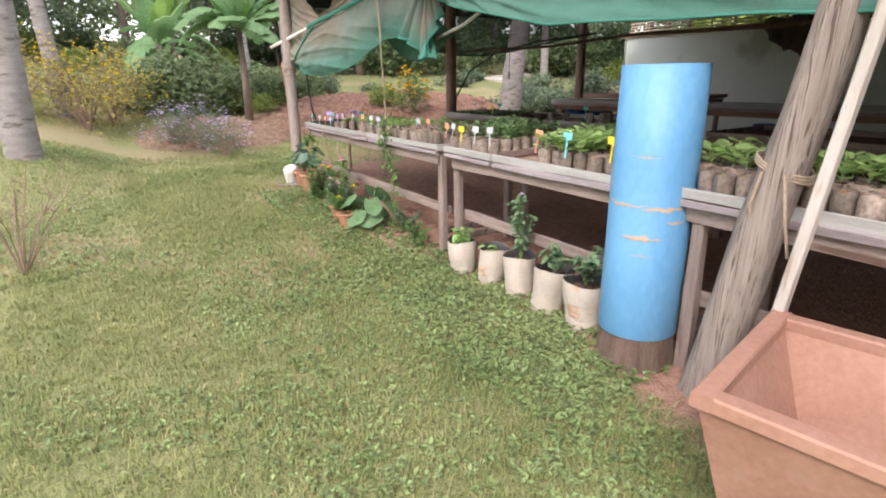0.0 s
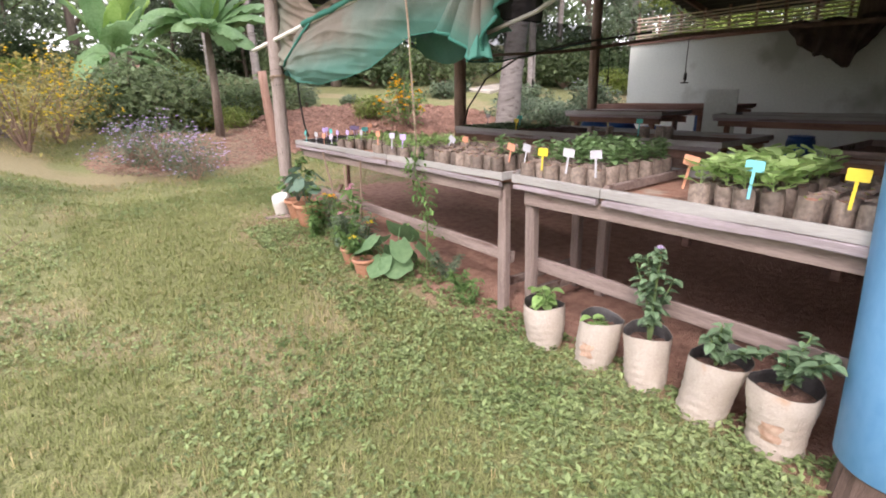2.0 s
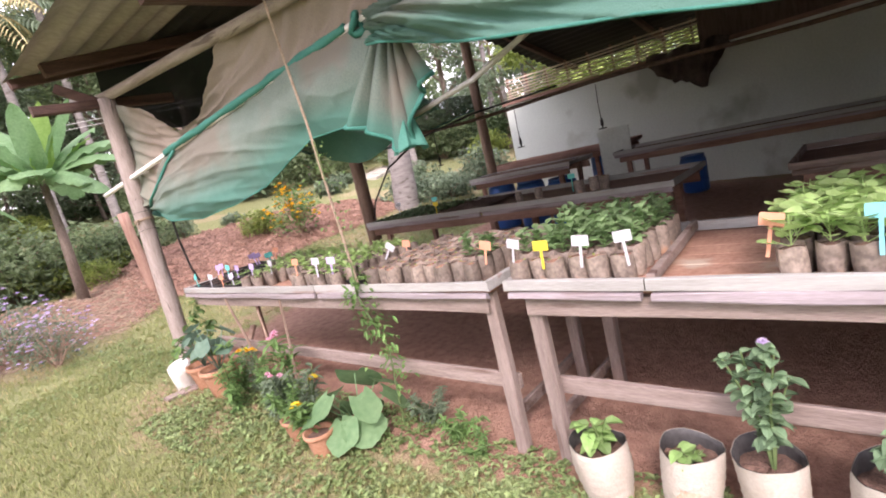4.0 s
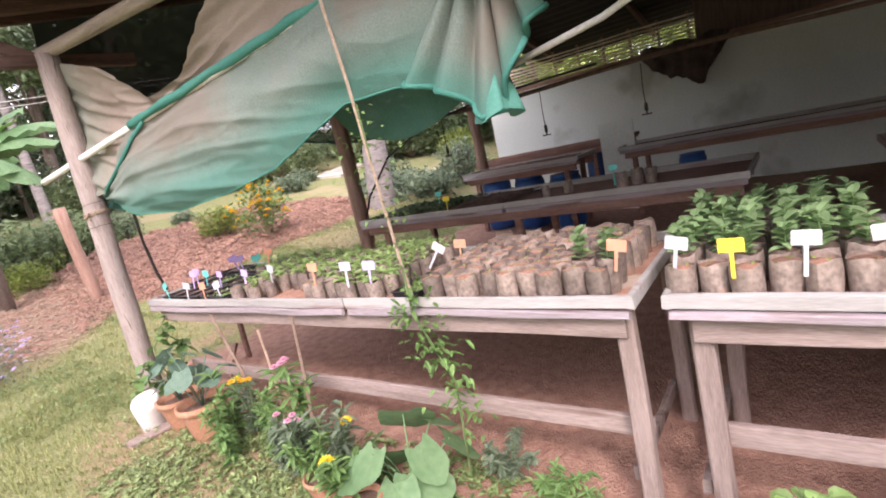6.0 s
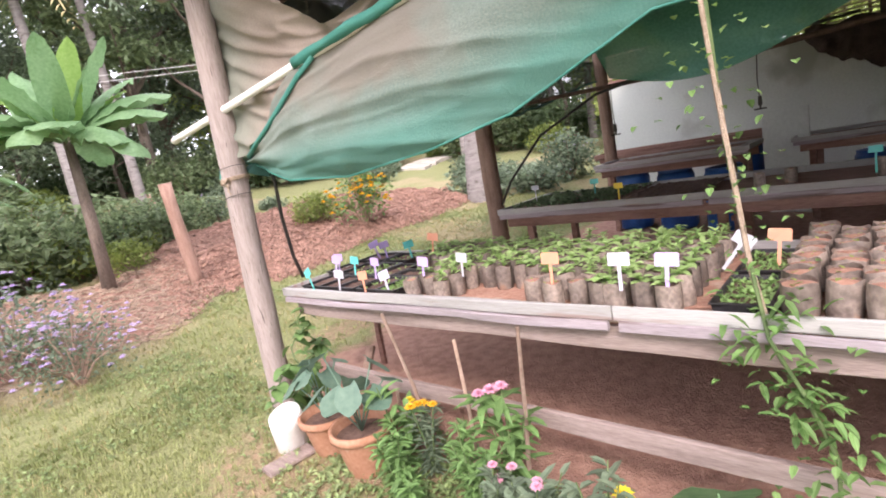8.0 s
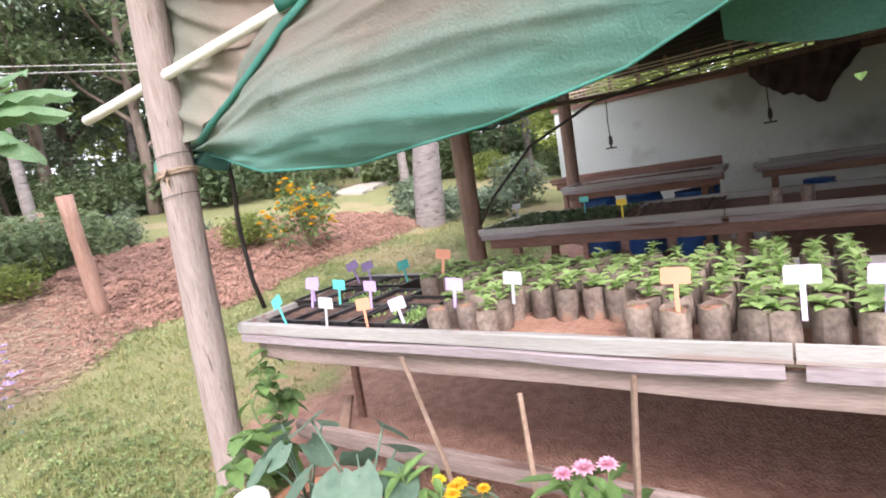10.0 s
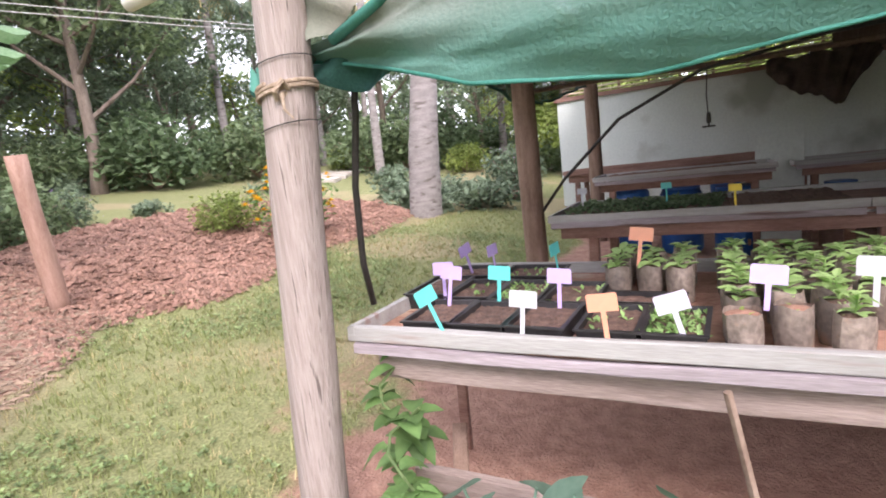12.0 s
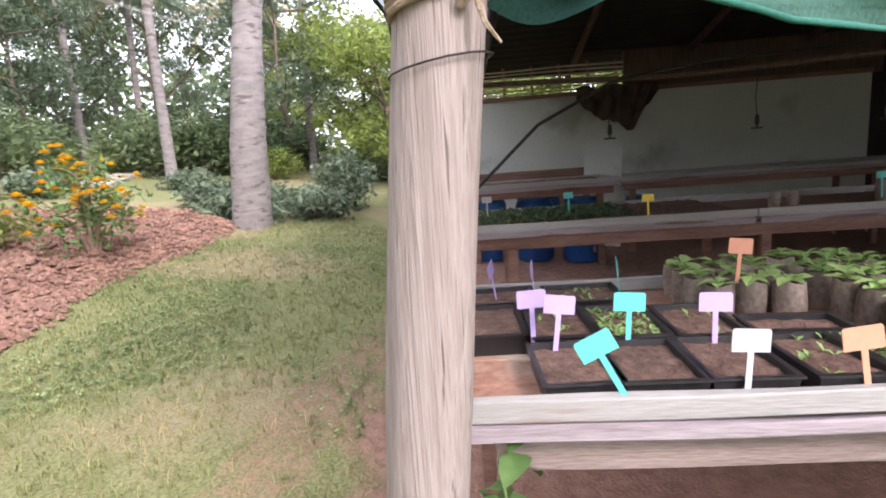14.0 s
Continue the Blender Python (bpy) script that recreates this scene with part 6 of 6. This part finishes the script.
# stone slabs of the garden path
SLAB = material("pale_stone_slab", (0.36, 0.33, 0.29), (0.52, 0.48, 0.43), 3, 0.9, 0.6, 40, (1, 1, 1), 0.12)
garden_path = thing("garden_path", "pale stone slabs laid as a path across the lawn", "path", (12.2, 15.7, surface(12.2, 15.7)), kind="structure")
for k in range(10):
    t = k / 9
    x, y = 12.2 + 7.0 * t, 15.7 + 2.6 * t
    s = Shape()
    s.box(-0.30, -0.55, -0.10, 0.30, 0.55, 0.05)
    slab = part("slab", s, SLAB, garden_path)
    slab.matrix_basis = Matrix.Translation(-garden_path.location) @ pose(x, y, surface(x, y) + 0.02, 4, -5, 20 + 9 * math.sin(k * 2.3))

# banana plants
BANANA_BIG = banana("large banana plant with broad arching leaves", 51)
BANANA_SMALL = banana("young banana plant with broad arching leaves", 52, 1.1, 13, 1.3)
for t, x, y, turn, sc in ((BANANA_BIG, 2.4, 11.9, 20, 1.0), (BANANA_SMALL, 1.3, 16.5, 80, 1.3), (BANANA_SMALL, -2.9, 14.0, 0, 1.2), (BANANA_BIG, -4.6, 13.5, 140, 1.0), (BANANA_SMALL, 2.0, 19.5, 200, 1.5)):
    put(t, x, y, turn, sc)

for x, y, sc in ((2.5, 13.6, 0.8), (3.3, 13.9, 0.7), (1.7, 14.0, 0.7), (2.9, 12.6, 0.5)):
    put(SHRUB3, x, y, x * 50, sc)

# flower bushes
YELLOW_BUSH = bush("yellow_flower_bush", "tall airy bush covered with small yellow flowers", 0.9, 1.5, LEAF_OLIVE, 61, 0.085, 1100, FLOWER_YELLOW, 160, 0.032, "flower bushes")
for x, y, sc in ((-0.55, 11.3, 1.0), (-1.6, 11.8, 1.05), (-0.1, 12.6, 1.0), (-2.9, 12.6, 0.95)):
    put(YELLOW_BUSH, x, y, x * 90, sc)
for x, y, sc in ((1.9, 13.9, 0.95), (3.3, 14.2, 0.8), (4.3, 14.6, 0.7), (1.1, 14.2, 1.0), (2.7, 13.6, 0.55)):
    put(SHRUB2, x, y, x * 80, sc)
LILAC_BUSH = bush("lilac_flower_bush", "straggly low bush with many small lilac flowers", 0.58, 0.78, LEAF_GREY, 62, 0.055, 1000, FLOWER_LILAC, 120, 0.034, "flower bushes")
for x, y, sc in ((1.05, 9.75, 1.0), (0.7, 10.2, 0.85), (1.35, 9.2, 0.8)):
    put(LILAC_BUSH, x, y, x * 70, sc)
MARIGOLD = bush("marigold_bush", "marigold bush covered with orange and yellow flowers", 0.40, 0.98, LEAF_MID, 63, 0.085, 750, MARIGOLD_PETAL, 85, 0.066, "flower bushes")
put(MARIGOLD, 5.85, 10.75, 0, 1.0)
put(SHRUB3, 5.7, 11.8, 40, 0.6)
GREY_BUSH = bush("grey_leaf_bush", "rounded grey-green bush with pale flowers", 0.6, 0.85, LEAF_GREY, 64, 0.10, 1800, FLOWER_LILAC, 20, 0.03, "flower bushes")
put(GREY_BUSH, 10.4, 9.4, 0, 1.1)
put(GREY_BUSH, 5.6, 15.4, 90, 0.7)

# bare twiggy plant on the lawn
def twiggy(x, y, h, seed):
    q = random.Random(seed)
    s = Shape()
    z = surface(x, y)
    for k in range(16):
        a = q.uniform(0, 6.28)
        tip = (x + 0.75 * q.uniform(0.2, 1) * h * math.cos(a), y + 0.75 * q.uniform(0.2, 1) * h * math.sin(a), z + h * q.uniform(0.5, 1))
        mid = (x * 0.6 + tip[0] * 0.4, y * 0.6 + tip[1] * 0.4, z + h * 0.4)
        s.tube([(x, y, z - 0.03), mid, tip], [0.006, 0.004, 0.0015], 5)
        for j in range(9):
            f = q.random()
            b = Vector(mid).lerp(Vector(tip), f)
            c = b + Vector((q.gauss(0, 0.06), q.gauss(0, 0.06), 0.07))
            s.tube([b, c], [0.002, 0.001], 4)
            an = q.uniform(0, 6.28)
            s.leaf(c, (math.cos(an), math.sin(an), 0.3), 0.03, 0.012, 0.2, segs=1)
    single("bare_shrub", s, TWIG, "nearly leafless twiggy shrub on the lawn", "shrub", group="bare shrubs")


twiggy(-1.0, 4.82, 1.0, 1)
twiggy(-1.6, 5.5, 0.8, 2)


# stakes and fence posts
def stake(x, y, h, r, lean, label="thin weathered fence stake"):
    z = surface(x, y)
    s = Shape()
    s.tube([(x + lean[0] * i / 6, y + lean[1] * i / 6, z - 0.1 + (h + 0.1) * i / 6) for i in range(7)], r, 10, wobble=0.25)
    single("stake", s, STAKE, label, "stake", group="garden stakes", smooth=True)


stake(3.13, 10.95, 1.28, 0.075, (-0.12, -0.1), "short thick reddish wooden stake in the dug bed")
for x, y, h, lean in ((1.75, 16.0, 1.15, (-0.05, 0)), (2.7, 15.2, 0.8, (-0.1, 0.1)), (2.95, 15.6, 0.7, (0.15, 0)), (2.2, 16.4, 0.7, (0.1, 0)), (1.3, 16.4, 0.6, (-0.2, 0)), (3.5, 15.6, 0.75, (-0.1, 0)), (4.4, 15.6, 0.7, (0.1, 0)), (0.6, 16.6, 0.7, (0.1, 0)), (5.0, 17.0, 0.8, (-0.1, 0))):
    stake(x, y, h, 0.045, lean)
s = Shape()
s.plank((2.96, 14.4, surface(2.96, 14.4) - 0.02), (2.96, 14.4, surface(2.96, 14.4) + 0.27), 0.02, 0.17, 0.002, 3, up=(0, 1, 0))
single("yellow_marker", s, TAGS["yellow"], "small yellow plastic marker standing in the grass", "marker")

# overhead wires
for dz in (0.0, 0.09):
    s = Shape()
    s.tube([(2.4, 13, 3.5 + dz), (3.3, 13, 3.6 + dz), (6.5, 13, 3.98 + dz), (10, 13.3, 4.55 + dz * 0.5), (20, 15, 6.2)], 0.006, 5)
    single("overhead_wire", s, GREY_ROPE, "thin grey wire strung over the garden", "wire", group="overhead wires")


# ---- grass, weeds and mulch ----
def blades(name, label, mat, spots, count, length, width, seed, keep):
    """Bent grass blades in tufts over rectangles of the plan."""
    g = np.random.RandomState(seed)
    out_v, out_f = [], []
    areas = np.array([(x1 - x0) * (y1 - y0) for x0, x1, y0, y1 in spots])
    for (x0, x1, y0, y1), share in zip(spots, areas / areas.sum()):
        n = int(count * share)
        tx, ty = g.uniform(x0, x1, n), g.uniform(y0, y1, n)
        for x, y in zip(tx, ty):
            if g.rand() > keep(x, y):
                continue
            z = surface(x, y)
            for _ in range(4):
                a, lean, ln = g.uniform(0, 6.283), g.uniform(0.15, 1.1), length * g.uniform(0.5, 1.3)
                bx, by = x + g.normal(0, 0.012), y + g.normal(0, 0.012)
                dx, dy = math.cos(a), math.sin(a)
                w = width * g.uniform(0.6, 1.2)
                mx, my, mz = bx + dx * ln * 0.4 * lean, by + dy * ln * 0.4 * lean, z + ln * 0.6 / (1 + 0.5 * lean)
                ex, ey, ez = bx + dx * ln * lean, by + dy * ln * lean, z + ln / (1 + lean)
                k = len(out_v)
                out_v += [(bx - dy * w, by + dx * w, z - 0.005), (bx + dy * w, by - dx * w, z - 0.005), (mx + dy * w * 0.8, my - dx * w * 0.8, mz), (mx - dy * w * 0.8, my + dx * w * 0.8, mz), (ex, ey, ez)]
                out_f += [(k, k + 1, k + 2, k + 3), (k + 3, k + 2, k + 4)]
    me = bpy.data.meshes.new(name)
    me.from_pydata(out_v, [], out_f)
    me.materials.append(mat)
    tagged(new(name, me), label, "grass", kind="stuff")


LAWN = ((-3.0, 2.2, 0.2, 4.5), (-3.5, 2.2, 4.5, 9.5), (2.2, 9.0, 7.5, 10.8), (-6, -3.0, 2.0, 10.0), (-5, 9, 10.8, 15.0))


def lush(x, y):
    return (1 - soil_amount(x, y)) ** 2 * (1 - 0.75 * dry_amount(x, y))


def parched(x, y):
    return (1 - soil_amount(x, y)) ** 2 * (0.25 + 0.75 * dry_amount(x, y))


blades("grass", "short green lawn grass with uneven tufts", GRASS, LAWN, 60000, 0.055, 0.0028, 1, lush)
blades("near_grass", "short green lawn grass beside the benches", GRASS, ((-1.0, 2.1, 0.3, 5.0), (-0.2, 2.1, 5.0, 8.2)), 24000, 0.05, 0.0024, 11, lush)
blades("dry_grass", "dry straw-coloured grass blades among the lawn", DRYGRASS, LAWN, 42000, 0.06, 0.0022, 2, parched)


def weeds(name, label, mat, spots, count, size, seed, keep):
    q = random.Random(seed)
    s = Shape()
    total = sum((x1 - x0) * (y1 - y0) for x0, x1, y0, y1 in spots)
    for x0, x1, y0, y1 in spots:
        for _ in range(int(count * (x1 - x0) * (y1 - y0) / total)):
            x, y = q.uniform(x0, x1), q.uniform(y0, y1)
            if q.random() > keep(x, y):
                continue
            z = surface(x, y)
            for k in range(4):
                a = q.uniform(0, 6.28)
                s.leaf((x, y, z + q.uniform(0.0, 0.03)), (math.cos(a), math.sin(a), q.uniform(0.2, 1.0)), size * q.uniform(0.6, 1.3), size * 0.55, q.uniform(0.1, 0.5), segs=1)
    single(name, s, mat, label, "weeds", kind="stuff")


def patchy(x, y):
    return (1 - 0.8 * soil_amount(x, y)) * smooth01(-0.1, 0.35, noise.noise(Vector((x * 0.8 + 9, y * 0.8, 3))))


weeds("clover", "low round-leaved weeds spreading through the lawn", WEED, ((-2.5, 2.1, 0.2, 9.0), (2.2, 8.0, 7.6, 10.5)), 30000, 0.032, 4, patchy)
weeds("leafy_weeds", "patch of leafy weeds spreading in the lawn", WEED, ((-0.6, 1.9, 0.2, 4.2),), 8000, 0.036, 9, lambda x, y: smooth01(-0.1, 0.45, noise.noise(Vector((x * 1.4, y * 1.4, 12))) + 0.25 * (x - 0.9)) * smooth01(4.2, 2.6, y + 0.5 * noise.noise(Vector((x * 2, y * 2, 3)))))
weeds("weed_fringe", "low weeds along the edge of the red earth", WEED, ((1.2, 2.2, 1.2, 6.4),), 5200, 0.045, 5, lambda x, y: 0.35 + 0.5 * smooth01(-0.2, 0.3, noise.noise(Vector((x * 2.5, y * 2.5, 8)))))


def litter(name, label, mat, count, seed, where, lo, hi, thick):
    q = random.Random(seed)
    s = Shape()
    made = 0
    while made < count:
        x, y = q.uniform(-1.5, 10.5), q.uniform(8.5, 17)
        if not where(x, y):
            continue
        made += 1
        z = surface(x, y) + 0.01
        a, ln = q.uniform(0, 6.28), q.uniform(lo, hi)
        w = ln * thick
        d, e = Vector((math.cos(a), math.sin(a), q.uniform(-0.15, 0.35))), Vector((-math.sin(a), math.cos(a), q.uniform(-0.2, 0.2)))
        p = Vector((x, y, z))
        n = len(s.v)
        s.v += [tuple(p - d * ln - e * w), tuple(p + d * ln - e * w), tuple(p + d * ln * 0.8 + e * w), tuple(p - d * ln * 0.9 + e * w), tuple(p + Vector((0, 0, w * 0.9 + 0.01)))]
        s.f += [(n, n + 1, n + 4), (n + 1, n + 2, n + 4), (n + 2, n + 3, n + 4), (n + 3, n, n + 4)]
    single(name, s, mat, label, "mulch", kind="stuff")


CLOD = material("red_earth_clod", (0.17, 0.088, 0.062), (0.33, 0.195, 0.145), 4, 0.95, 0.6, 40, (1, 1, 1), 0.35, island=True)
STRAW = material("mulch_straw", (0.235, 0.16, 0.115), (0.37, 0.28, 0.205), 4, 0.95, 0.4, 40, (1, 1, 1), 0.3, island=True)
litter("earth_clods", "loose red clods and leaf mulch on the dug beds", CLOD, 20000, 6, lambda x, y: bed_mound(x, y) > 0.03 and x > 2.75 + 0.25 * (y - 11), 0.012, 0.042, 0.5)
litter("straw_mulch", "pale straw mulch strewn over the flower heap", STRAW, 9000, 7, lambda x, y: bed_mound(x, y) > 0.02 and x < 3.3, 0.015, 0.06, 0.09)
